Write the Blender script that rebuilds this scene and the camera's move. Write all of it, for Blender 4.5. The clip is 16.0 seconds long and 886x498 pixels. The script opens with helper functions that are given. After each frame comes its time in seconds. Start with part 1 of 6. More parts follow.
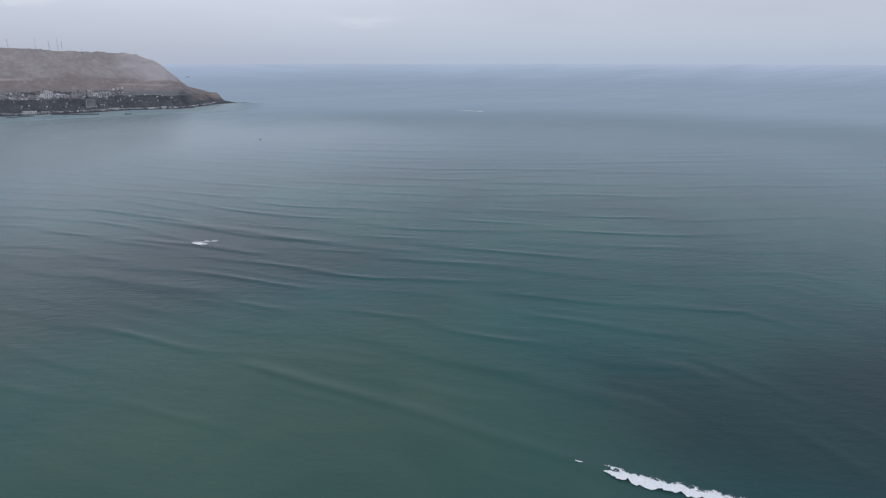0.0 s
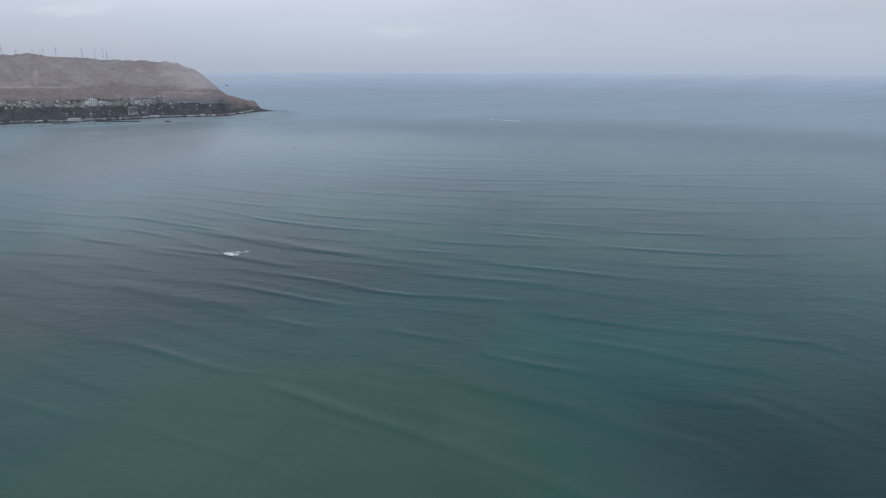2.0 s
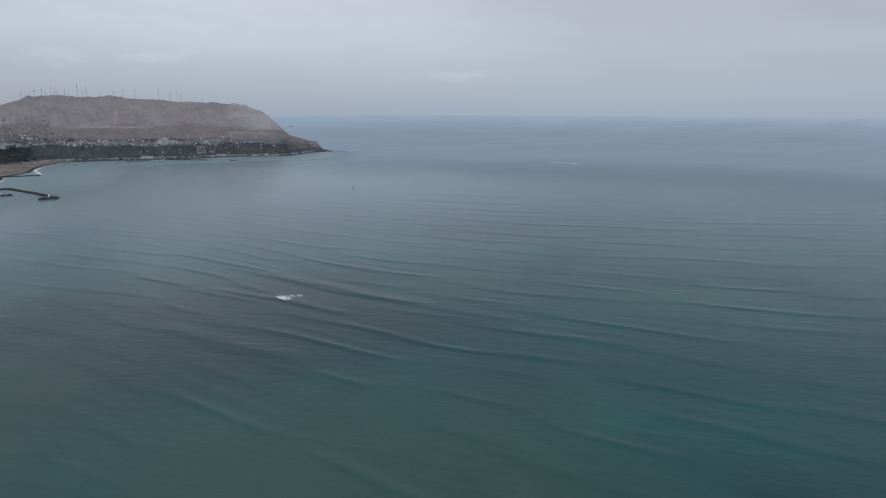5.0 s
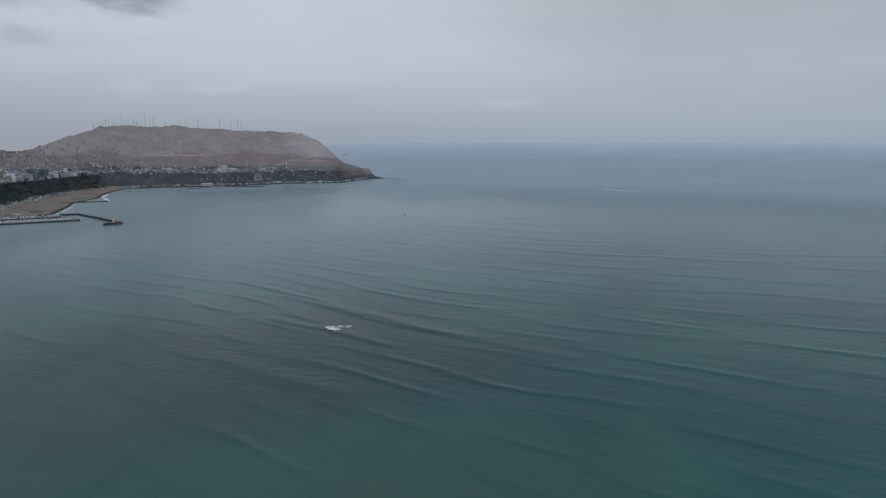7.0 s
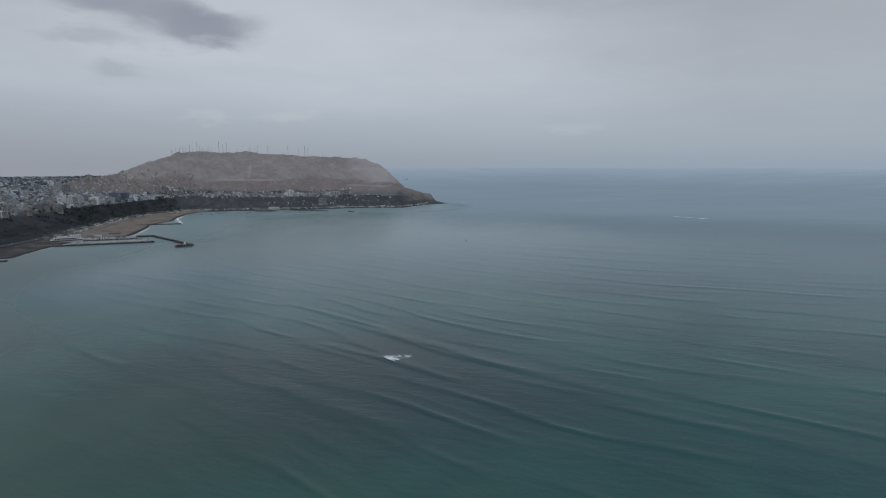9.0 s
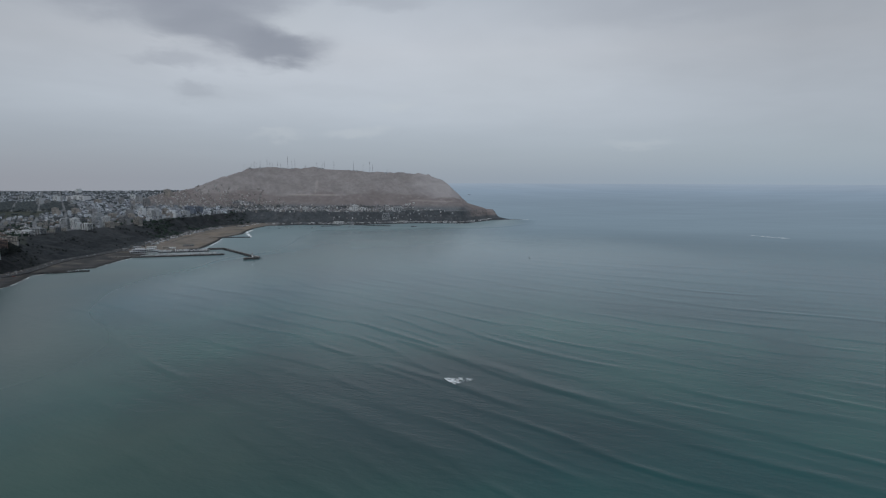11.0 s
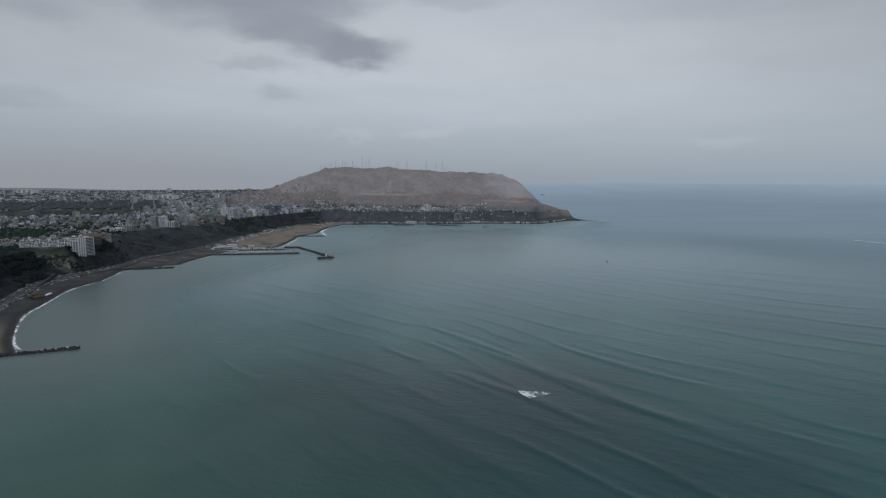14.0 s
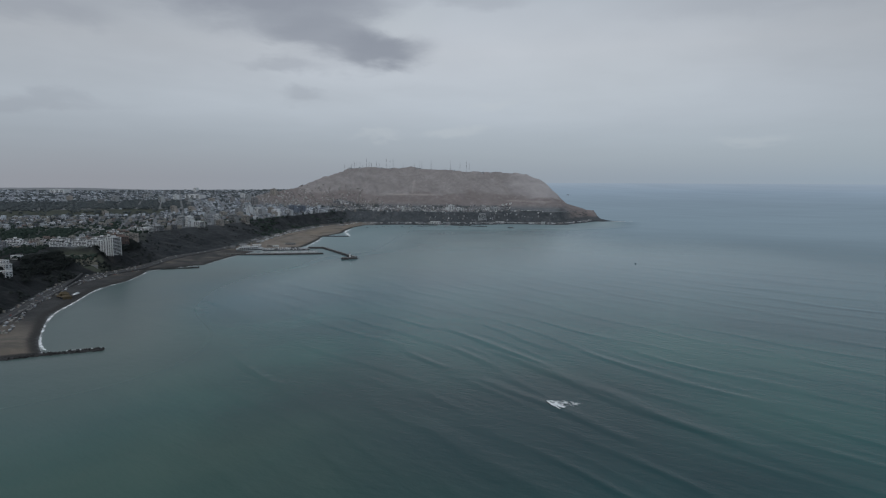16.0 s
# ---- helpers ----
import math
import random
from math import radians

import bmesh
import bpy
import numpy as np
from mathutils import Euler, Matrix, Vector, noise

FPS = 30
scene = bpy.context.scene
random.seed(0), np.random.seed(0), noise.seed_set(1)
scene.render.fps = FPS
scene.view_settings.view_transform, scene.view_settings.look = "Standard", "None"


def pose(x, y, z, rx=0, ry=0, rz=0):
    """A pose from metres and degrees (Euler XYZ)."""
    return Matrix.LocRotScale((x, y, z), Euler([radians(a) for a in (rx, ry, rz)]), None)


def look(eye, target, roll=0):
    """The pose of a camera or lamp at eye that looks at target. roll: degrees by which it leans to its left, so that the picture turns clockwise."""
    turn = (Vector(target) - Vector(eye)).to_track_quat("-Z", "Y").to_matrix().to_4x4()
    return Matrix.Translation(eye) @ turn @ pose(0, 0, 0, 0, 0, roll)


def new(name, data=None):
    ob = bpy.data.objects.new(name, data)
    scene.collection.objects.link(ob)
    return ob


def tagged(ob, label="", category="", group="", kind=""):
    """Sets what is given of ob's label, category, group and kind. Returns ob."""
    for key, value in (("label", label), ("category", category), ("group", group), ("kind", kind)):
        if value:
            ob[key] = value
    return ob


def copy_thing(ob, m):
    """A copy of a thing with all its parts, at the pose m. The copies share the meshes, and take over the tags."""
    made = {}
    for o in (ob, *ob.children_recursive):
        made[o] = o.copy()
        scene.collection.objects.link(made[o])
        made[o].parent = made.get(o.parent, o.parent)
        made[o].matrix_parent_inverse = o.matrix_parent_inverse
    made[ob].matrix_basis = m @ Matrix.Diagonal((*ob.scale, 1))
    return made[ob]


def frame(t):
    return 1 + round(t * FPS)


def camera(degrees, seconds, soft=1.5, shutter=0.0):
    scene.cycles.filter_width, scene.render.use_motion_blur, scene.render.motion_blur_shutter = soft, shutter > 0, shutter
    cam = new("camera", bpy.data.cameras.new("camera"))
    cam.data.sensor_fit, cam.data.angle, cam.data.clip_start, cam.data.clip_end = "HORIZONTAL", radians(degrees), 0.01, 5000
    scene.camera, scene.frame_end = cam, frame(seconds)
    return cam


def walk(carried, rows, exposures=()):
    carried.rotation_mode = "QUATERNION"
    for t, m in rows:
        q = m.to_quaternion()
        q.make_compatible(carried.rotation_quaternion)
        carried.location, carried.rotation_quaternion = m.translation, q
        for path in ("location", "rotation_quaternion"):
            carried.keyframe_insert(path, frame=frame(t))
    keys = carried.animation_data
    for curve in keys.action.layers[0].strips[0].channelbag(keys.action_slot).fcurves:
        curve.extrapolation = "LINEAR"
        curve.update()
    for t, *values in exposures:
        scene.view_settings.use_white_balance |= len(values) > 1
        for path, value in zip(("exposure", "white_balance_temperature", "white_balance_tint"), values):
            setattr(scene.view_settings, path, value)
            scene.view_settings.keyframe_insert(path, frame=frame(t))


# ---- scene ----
cam = camera(73.3, 16.0, soft=1.25)
# seconds, x, y, z, yaw, pitch, roll: a drone that flies ahead at about ten metres a second and turns left
ROWS = [
    (0.0, -34.8, -189.0, 206.7, -34.16, -17.71, -0.01),
    (0.5, -32.0, -181.6, 206.2, -33.36, -17.64, -0.06),
    (1.0, -29.3, -174.4, 205.7, -32.59, -17.59, -0.11),
    (1.5, -26.6, -167.2, 205.2, -31.84, -17.51, -0.12),
    (2.0, -24.1, -160.1, 204.8, -31.01, -16.88, -0.10),
    (2.5, -21.7, -153.1, 204.4, -30.15, -16.28, -0.06),
    (3.0, -19.4, -146.2, 204.0, -29.27, -15.67, -0.08),
    (3.5, -17.3, -139.4, 203.6, -28.39, -15.00, -0.13),
    (4.0, -15.2, -132.7, 203.3, -27.49, -14.35, -0.20),
    (6.5, -6.6, -100.6, 202.2, -22.36, -11.14, -0.15),
    (7.0, -5.3, -94.5, 202.1, -20.92, -10.53, 0.00),
    (7.5, -4.0, -88.4, 202.0, -19.47, -9.96, 0.17),
    (8.0, -2.9, -82.5, 201.9, -18.03, -9.36, 0.21),
    (8.5, -1.8, -76.6, 201.9, -16.59, -8.74, 0.13),
    (9.0, -0.9, -70.9, 201.8, -15.11, -8.15, 0.01),
    (9.5, -0.1, -65.2, 201.9, -13.61, -7.54, -0.09),
    (10.1, 0.7, -58.5, 201.9, -11.83, -6.82, -0.09),
    (12.0, 2.2, -38.2, 202.5, -6.34, -6.74, -0.09),
    (12.5, 2.3, -33.1, 202.7, -5.08, -6.73, -0.08),
    (13.0, 2.3, -28.1, 202.9, -3.88, -6.74, -0.10),
    (13.5, 2.2, -23.2, 203.2, -2.94, -6.75, -0.10),
    (14.0, 2.0, -18.4, 203.5, -2.26, -6.74, -0.09),
    (14.5, 1.7, -13.6, 203.8, -1.74, -6.76, -0.07),
    (15.0, 1.2, -9.0, 204.2, -1.15, -6.76, -0.06),
    (15.5, 0.7, -4.5, 204.6, -0.59, -6.76, -0.07),
    (16.0, 0.0, 0.0, 205.0, -0.00, -6.77, -0.10),
]
walk(cam, [(t, pose(x, y, z, 90 + pitch, roll, yaw)) for t, x, y, z, yaw, pitch, roll in ROWS],
     exposures=[(0.0, 0.50, 6400, 17.5), (4.0, 0.32, 6380, 14.5), (7.0, 0.08, 6380, 12.5), (9.0, 0.01, 6430, 11.0),
                (12.0, 0.0, 6440, 10.0), (16.0, -0.02, 6460, 9.5)])

EYE_Z = 205.0

# ---------------------------------------------------------------- node helpers


def tree_of(name):
    mat = bpy.data.materials.new(name)
    mat.use_nodes = True
    nt = mat.node_tree
    return mat, nt, nt.nodes["Principled BSDF"]


def node(nt, kind, **sets):
    n = nt.nodes.new(kind)
    for key, value in sets.items():
        n.inputs[key.replace("_", " ")].default_value = value
    return n


def noise_tex(nt, scale, detail=4.0, rough=0.55, vector=None, distort=0.0):
    n = node(nt, "ShaderNodeTexNoise", Scale=scale, Detail=detail, Roughness=rough, Distortion=distort)
    if vector is not None:
        nt.links.new(vector, n.inputs["Vector"])
    return n.outputs["Fac"]


def ramp(nt, fac, *stops):
    n = nt.nodes.new("ShaderNodeValToRGB")
    els = n.color_ramp.elements
    while len(els) < len(stops):
        els.new(0.5)
    for e, (p, c) in zip(els, stops):
        e.position = p
        e.color = (*c, 1.0) if len(c) == 3 else c
    nt.links.new(fac, n.inputs["Fac"])
    return n.outputs["Color"]


def grey(v):
    return (v, v, v)


def mix(nt, fac, a, b, mode="MIX"):
    n = nt.nodes.new("ShaderNodeMix")
    n.data_type, n.blend_type = "RGBA", mode
    for socket, value in ((n.inputs[0], fac), (n.inputs[6], a), (n.inputs[7], b)):
        if isinstance(value, bpy.types.NodeSocket):
            nt.links.new(value, socket)
        elif isinstance(value, tuple):
            socket.default_value = (*value[:3], 1.0)
        else:
            socket.default_value = value
    return n.outputs[2]


def math_node(nt, op, a, b=0.0, clamp=False):
    n = nt.nodes.new("ShaderNodeMath")
    n.operation, n.use_clamp = op, clamp
    for socket, value in zip(n.inputs, (a, b)):
        if isinstance(value, bpy.types.NodeSocket):
            nt.links.new(value, socket)
        else:
            socket.default_value = value
    return n.outputs[0]


def coords(nt, scale=(1, 1, 1), turn=0.0, kind="Object"):
    tc = nt.nodes.new("ShaderNodeTexCoord")
    mp = nt.nodes.new("ShaderNodeMapping")
    mp.inputs["Scale"].default_value = scale
    mp.inputs["Rotation"].default_value = (0, 0, turn)
    nt.links.new(tc.outputs[kind], mp.inputs["Vector"])
    return mp.outputs["Vector"]


def stretched(nt, toward, along, across):
    """Ground coordinates turned to a heading, then scaled along and across its wave crests."""
    turned = coords(nt, (1, 1, 1), radians(toward))
    mp = nt.nodes.new("ShaderNodeMapping")
    mp.inputs["Scale"].default_value = (along, across, along)
    nt.links.new(turned, mp.inputs["Vector"])
    return mp.outputs["Vector"]


def attr(nt, name):
    n = nt.nodes.new("ShaderNodeAttribute")
    n.attribute_name = name
    return n.outputs["Fac"]


def bump(nt, bsdf, height, strength, distance):
    b = node(nt, "ShaderNodeBump", Strength=strength, Distance=distance)
    nt.links.new(height, b.inputs["Height"])
    nt.links.new(b.outputs["Normal"], bsdf.inputs["Normal"])
    return b


# ---------------------------------------------------------------- sky and sun
world = bpy.data.worlds.new("overcast_sky")
scene.world = world
world.use_nodes = True
wt = world.node_tree
bg = wt.nodes["Background"]
tc = wt.nodes.new("ShaderNodeTexCoord")
sep = wt.nodes.new("ShaderNodeSeparateXYZ")
wt.links.new(tc.outputs["Generated"], sep.inputs[0])
dx, dy, dz = sep.outputs
up = math_node(wt, "MAXIMUM", dz, 0.0)
# a flat cloud deck seen in perspective
flat = math_node(wt, "ADD", up, 0.10)
comb = wt.nodes.new("ShaderNodeCombineXYZ")
wt.links.new(math_node(wt, "DIVIDE", dx, flat), comb.inputs[0])
wt.links.new(math_node(wt, "DIVIDE", dy, flat), comb.inputs[1])
deck = comb.outputs[0]
broad = noise_tex(wt, 0.55, 4.0, 0.5, deck, 0.3)
fine = noise_tex(wt, 1.6, 5.0, 0.55, deck, 0.4)
# pale overcast: blue-grey haze at the horizon, brighter above
haze = ramp(wt, up, (0.0, (0.305, 0.374, 0.446)), (0.035, (0.355, 0.415, 0.474)), (0.10, (0.425, 0.468, 0.520)),
            (0.20, (0.455, 0.482, 0.520)), (0.33, (0.362, 0.400, 0.446)), (0.7, (0.335, 0.395, 0.462)))
# the land side of the sky is greyer than the sea side
side = math_node(wt, "MULTIPLY_ADD", dx, 0.9)
side.node.inputs[2].default_value = 0.45
side.node.use_clamp = True
low = math_node(wt, "SUBTRACT", 1.0, math_node(wt, "MULTIPLY", up, 9.0), True)
landhaze = math_node(wt, "MULTIPLY", math_node(wt, "SUBTRACT", 1.0, side), low)
haze = mix(wt, landhaze, haze, (0.305, 0.322, 0.365))
# the deck thickens out to sea
thick = math_node(wt, "SUBTRACT", 1.0, math_node(wt, "MULTIPLY", math_node(wt, "MULTIPLY", math_node(wt, "SUBTRACT", dx, 0.30), 1.6, True), 0.13))
thick = mix(wt, low, thick, (1.0, 1.0, 1.0))
haze = mix(wt, 1.0, haze, thick, "MULTIPLY")
# the deck melts into haze towards the horizon
clear = math_node(wt, "MULTIPLY", math_node(wt, "SUBTRACT", up, 0.015), 7.0, True)
lumps = math_node(wt, "ADD", 1.0, math_node(wt, "MULTIPLY", math_node(wt, "SUBTRACT", broad, 0.5), math_node(wt, "MULTIPLY", clear, 0.36)))
veil = mix(wt, 1.0, haze, lumps, "MULTIPLY")
wisps = math_node(wt, "ADD", 1.0, math_node(wt, "MULTIPLY", math_node(wt, "SUBTRACT", fine, 0.5), math_node(wt, "MULTIPLY", clear, 0.13)))
veil = mix(wt, 1.0, veil, wisps, "MULTIPLY")


# heading and height of each direction, in degrees, pushed about by noise so that cloud edges fray
puff = wt.nodes.new("ShaderNodeMapping")
puff.inputs["Scale"].default_value = (1.0, 1.0, 2.8)
wt.links.new(tc.outputs["Generated"], puff.inputs["Vector"])
heading = math_node(wt, "MULTIPLY", math_node(wt, "ARCTAN2", dx, dy), 180 / math.pi)
height = math_node(wt, "MULTIPLY", math_node(wt, "ARCSINE", dz), 180 / math.pi)
fray = math_node(wt, "ADD", math_node(wt, "MULTIPLY", math_node(wt, "SUBTRACT", noise_tex(wt, 7.0, 4.0, 0.55, puff.outputs[0], 0.2), 0.5), 5.0),
                 math_node(wt, "MULTIPLY", math_node(wt, "SUBTRACT", noise_tex(wt, 22.0, 3.0, 0.5, puff.outputs[0]), 0.5), 1.6))
rise = math_node(wt, "MULTIPLY", math_node(wt, "SUBTRACT", noise_tex(wt, 11.0, 4.0, 0.55, puff.outputs[0], 0.3), 0.5), 3.6)
heading = math_node(wt, "ADD", heading, fray)
height = math_node(wt, "ADD", height, rise)


def cloud(az, el, half_az, half_el, lean=0.0):
    """One soft lobe of cloud round a heading and height: 1 in its middle, 0 outside."""
    u = math_node(wt, "DIVIDE", math_node(wt, "SUBTRACT", heading, az), half_az)
    v = math_node(wt, "DIVIDE", math_node(wt, "SUBTRACT", height, el), half_el)
    v = math_node(wt, "ADD", v, math_node(wt, "MULTIPLY", u, lean))
    d2 = math_node(wt, "ADD", math_node(wt, "MULTIPLY", u, u), math_node(wt, "MULTIPLY", v, v))
    n = wt.nodes.new("ShaderNodeMapRange")
    n.interpolation_type = "SMOOTHSTEP"
    wt.links.new(math_node(wt, "SQRT", d2), n.inputs[0])
    for k, value in enumerate((1.22, 0.25, 0.0, 1.0), 1):
        n.inputs[k].default_value = value
    return n.outputs[0]


def deck_tint(veil, lobes, colour):
    for lobe, share in lobes:
        veil = mix(wt, math_node(wt, "MULTIPLY", cloud(*lobe), share), veil, colour)
    return veil


# brighter cloud where the deck is thin, ahead and above
thin_x = math_node(wt, "MULTIPLY", dx, math.sin(radians(6)))
thin_y = math_node(wt, "MULTIPLY", dy, math.cos(radians(6)))
thin_z = math_node(wt, "MULTIPLY", dz, 0.2)
facing = math_node(wt, "SUBTRACT", math_node(wt, "ADD", math_node(wt, "ADD", thin_x, thin_y), thin_z), 0.86)
glow = math_node(wt, "MULTIPLY", math_node(wt, "MULTIPLY", facing, 5.5, True), math_node(wt, "MULTIPLY", clear, 0.21))
veil = mix(wt, 1.0, veil, math_node(wt, "ADD", 1.0, glow), "MULTIPLY")
# pale puffs low over the hill and the sea, then the dark bank over the land and its stray shreds
veil = deck_tint(veil, (((0.9, 4.4, 3.0, 0.6), 0.35), ((4.0, 6.9, 2.6, 0.7), 0.4), ((-6.3, 4.0, 2.4, 0.5), 0.3), ((-3.5, 14.0, 4.5, 1.6), 0.35),
                        ((27.0, 3.2, 3.0, 0.5), 0.25), ((14.0, 9.0, 12.0, 4.0), 0.22)), (0.52, 0.56, 0.595))
veil = deck_tint(veil, (((-30.0, 18.0, 13.0, 4.6, 0.2), 0.45), ((-18.0, 16.6, 13.0, 4.0, 0.15), 0.85), ((-11.0, 13.0, 7.0, 2.0, 0.2), 0.75), ((-6.0, 11.6, 5.4, 1.8, -0.1), 0.85), ((-5.0, 11.5, 3.0, 1.7), 0.35), ((-8.5, 15.6, 6.0, 1.6), 0.55),
                        ((-14.7, 10.4, 4.0, 0.8), 0.35), ((-32.5, 13.0, 5.5, 1.5), 0.4), ((-35.0, 6.0, 8.0, 0.8, -0.2), 0.3),
                        ((-13.3, 7.3, 2.0, 0.9), 0.3), ((3.0, 16.0, 7.0, 1.1), 0.25), ((28.0, 15.0, 14.0, 2.0), 0.2)), (0.262, 0.283, 0.33))
sky = wt.nodes.new("ShaderNodeTexSky")
sky.sky_type, sky.sun_disc = "NISHITA", False
sky.sun_elevation, sky.sun_rotation = radians(58), radians(200)
thin = mix(wt, 1.0, sky.outputs["Color"], (0.08, 0.08, 0.08), "MULTIPLY")
wt.links.new(mix(wt, 0.93, thin, veil), bg.inputs["Color"])
bg.inputs["Strength"].default_value = 1.0

sun = new("sun", bpy.data.lights.new("sun", "SUN"))
sun.data.energy, sun.data.angle, sun.data.color = 0.85, radians(35), (1.0, 0.97, 0.94)
sun.matrix_world = look((-300, -820, 1400), (0, 0, 0))

# ---------------------------------------------------------------- coast plan
# each row: water's edge, foot of the cliff, edge of the plateau above it
COAST = [
    ((-610, 200), (-710, 200), (-790, 200)), ((-572, 620), (-660, 650), (-740, 640)),
    ((-467, 675), (-628, 790), (-705, 790)), ((-509, 730), (-636, 834), (-715, 850)),
    ((-588, 869), (-668, 932), (-750, 960)), ((-610, 970), (-695, 1020), (-780, 1050)),
    ((-642, 1087), (-722, 1110), (-800, 1150)), ((-630, 1172), (-722, 1200), (-795, 1260)),
    ((-640, 1249), (-703, 1265), (-772, 1340)), ((-655, 1310), (-684, 1330), (-770, 1430)),
    ((-565, 1400), (-690, 1440), (-795, 1510)), ((-562, 1480), (-690, 1500), (-820, 1600)),
    ((-545, 1575), (-650, 1610), (-835, 1720)), ((-520, 1700), (-625, 1740), (-800, 1850)),
    ((-420, 1760), (-622, 1850), (-760, 1940)), ((-416, 1889), (-624, 1920), (-725, 2000)),
    ((-415, 2014), (-618, 2030), (-712, 2100)), ((-425, 2090), (-607, 2140), (-692, 2190)),
    ((-379, 2224), (-592, 2280), (-665, 2290)), ((-384, 2346), (-572, 2390), (-635, 2400)),
    ((-375, 2482), (-530, 2510), (-580, 2530)), ((-340, 2604), (-420, 2690), (-450, 2750)),
    ((-210, 2639), (-218, 2710), (-235, 2770)), ((-83, 2620), (-80, 2690), (-85, 2755)),
    ((41, 2640), (40, 2700), (35, 2760)), ((187, 2640), (190, 2700), (190, 2760)),
    ((296, 2683), (300, 2725), (300, 2785)), ((539, 2640), (535, 2685), (520, 2745)),
    ((640, 2755), (640, 2795), (625, 2850)), ((726, 2855), (715, 2880), (690, 2925)),
    ((830, 2852), (790, 2875), (742, 2925)), ((795, 2930), (770, 2925), (733, 2950)),
    ((700, 3100), (690, 3105), (672, 3112)), ((700, 3600), (690, 3600), (670, 3600)),
    ((500, 4300), (490, 4290), (470, 4270)),
]
SHORE, FOOT, EDGE = (np.array([row[k] for row in COAST], float) for k in range(3))
INLAND = np.array([(-400, 5200), (-6000, 5200), (-6000, 200)], float)


def inside(px, py, line):
    ring = np.vstack([line, INLAND])
    hit = np.zeros(px.shape, bool)
    for (x0, y0), (x1, y1) in zip(ring, np.roll(ring, -1, axis=0)):
        if y0 != y1:
            hit ^= ((y0 > py) != (y1 > py)) & (px < (x1 - x0) * (py - y0) / (y1 - y0) + x0)
    return hit


def away(px, py, line):
    best = np.full(px.shape, 1e9)
    for a, b in zip(line[:-1], line[1:]):
        ab = b - a
        s = np.clip(((px - a[0]) * ab[0] + (py - a[1]) * ab[1]) / (ab @ ab), 0, 1)
        best = np.minimum(best, np.hypot(px - a[0] - s * ab[0], py - a[1] - s * ab[1]))
    return best


def away_soft(px, py, line, blur=30.0):
    """Distance to a line with its creases smoothed out."""
    total = np.zeros(px.shape)
    for a, b in zip(line[:-1], line[1:]):
        ab = b - a
        s = np.clip(((px - a[0]) * ab[0] + (py - a[1]) * ab[1]) / (ab @ ab), 0, 1)
        total += np.exp(-np.minimum(np.hypot(px - a[0] - s * ab[0], py - a[1] - s * ab[1]), 3000) / blur)
    return np.maximum(-blur * np.log(total + 1e-44), 0)


def hash_grid(i, j, seed):
    v = np.sin(i * 127.1 + j * 311.7 + seed * 74.7) * 43758.5453
    return v - np.floor(v)


def value_noise(px, py, size, seed=0, octaves=4):
    """Smooth noise about 0, between -1 and 1, with lumps of the given size in metres."""
    total, amp, norm = np.zeros(px.shape), 1.0, 0.0
    for k in range(octaves):
        u, v = px / size, py / size
        i, j = np.floor(u), np.floor(v)
        fu, fv = u - i, v - j
        fu, fv = fu * fu * (3 - 2 * fu), fv * fv * (3 - 2 * fv)
        n = (hash_grid(i, j, seed + k) * (1 - fu) + hash_grid(i + 1, j, seed + k) * fu) * (1 - fv) \
            + (hash_grid(i, j + 1, seed + k) * (1 - fu) + hash_grid(i + 1, j + 1, seed + k) * fu) * fv
        total += amp * (2 * n - 1)
        norm += amp
        amp, size = amp * 0.5, size * 0.5
    return total / norm


# the bare hill: crest line from its inland end to the point, x, y, height
CREST = np.array([(-1250, 3150, 70), (-1050, 3160, 92), (-911, 3172, 128), (-798, 3202, 148), (-682, 3229, 197), (-572, 3301, 238),
                  (-518, 3360, 260), (-431, 3423, 271), (-304, 3437, 263), (-159, 3446, 262), (51, 3400, 252),
                  (211, 3393, 241), (306, 3386, 240), (456, 3319, 227), (510, 3260, 206), (553, 3203, 179),
                  (598, 3144, 120), (636, 3050, 76), (700, 2960, 58), (760, 2920, 20)], float)


def step(a, b, v):
    s = np.clip((v - a) / (b - a), 0, 1)
    return s * s * (3 - 2 * s)


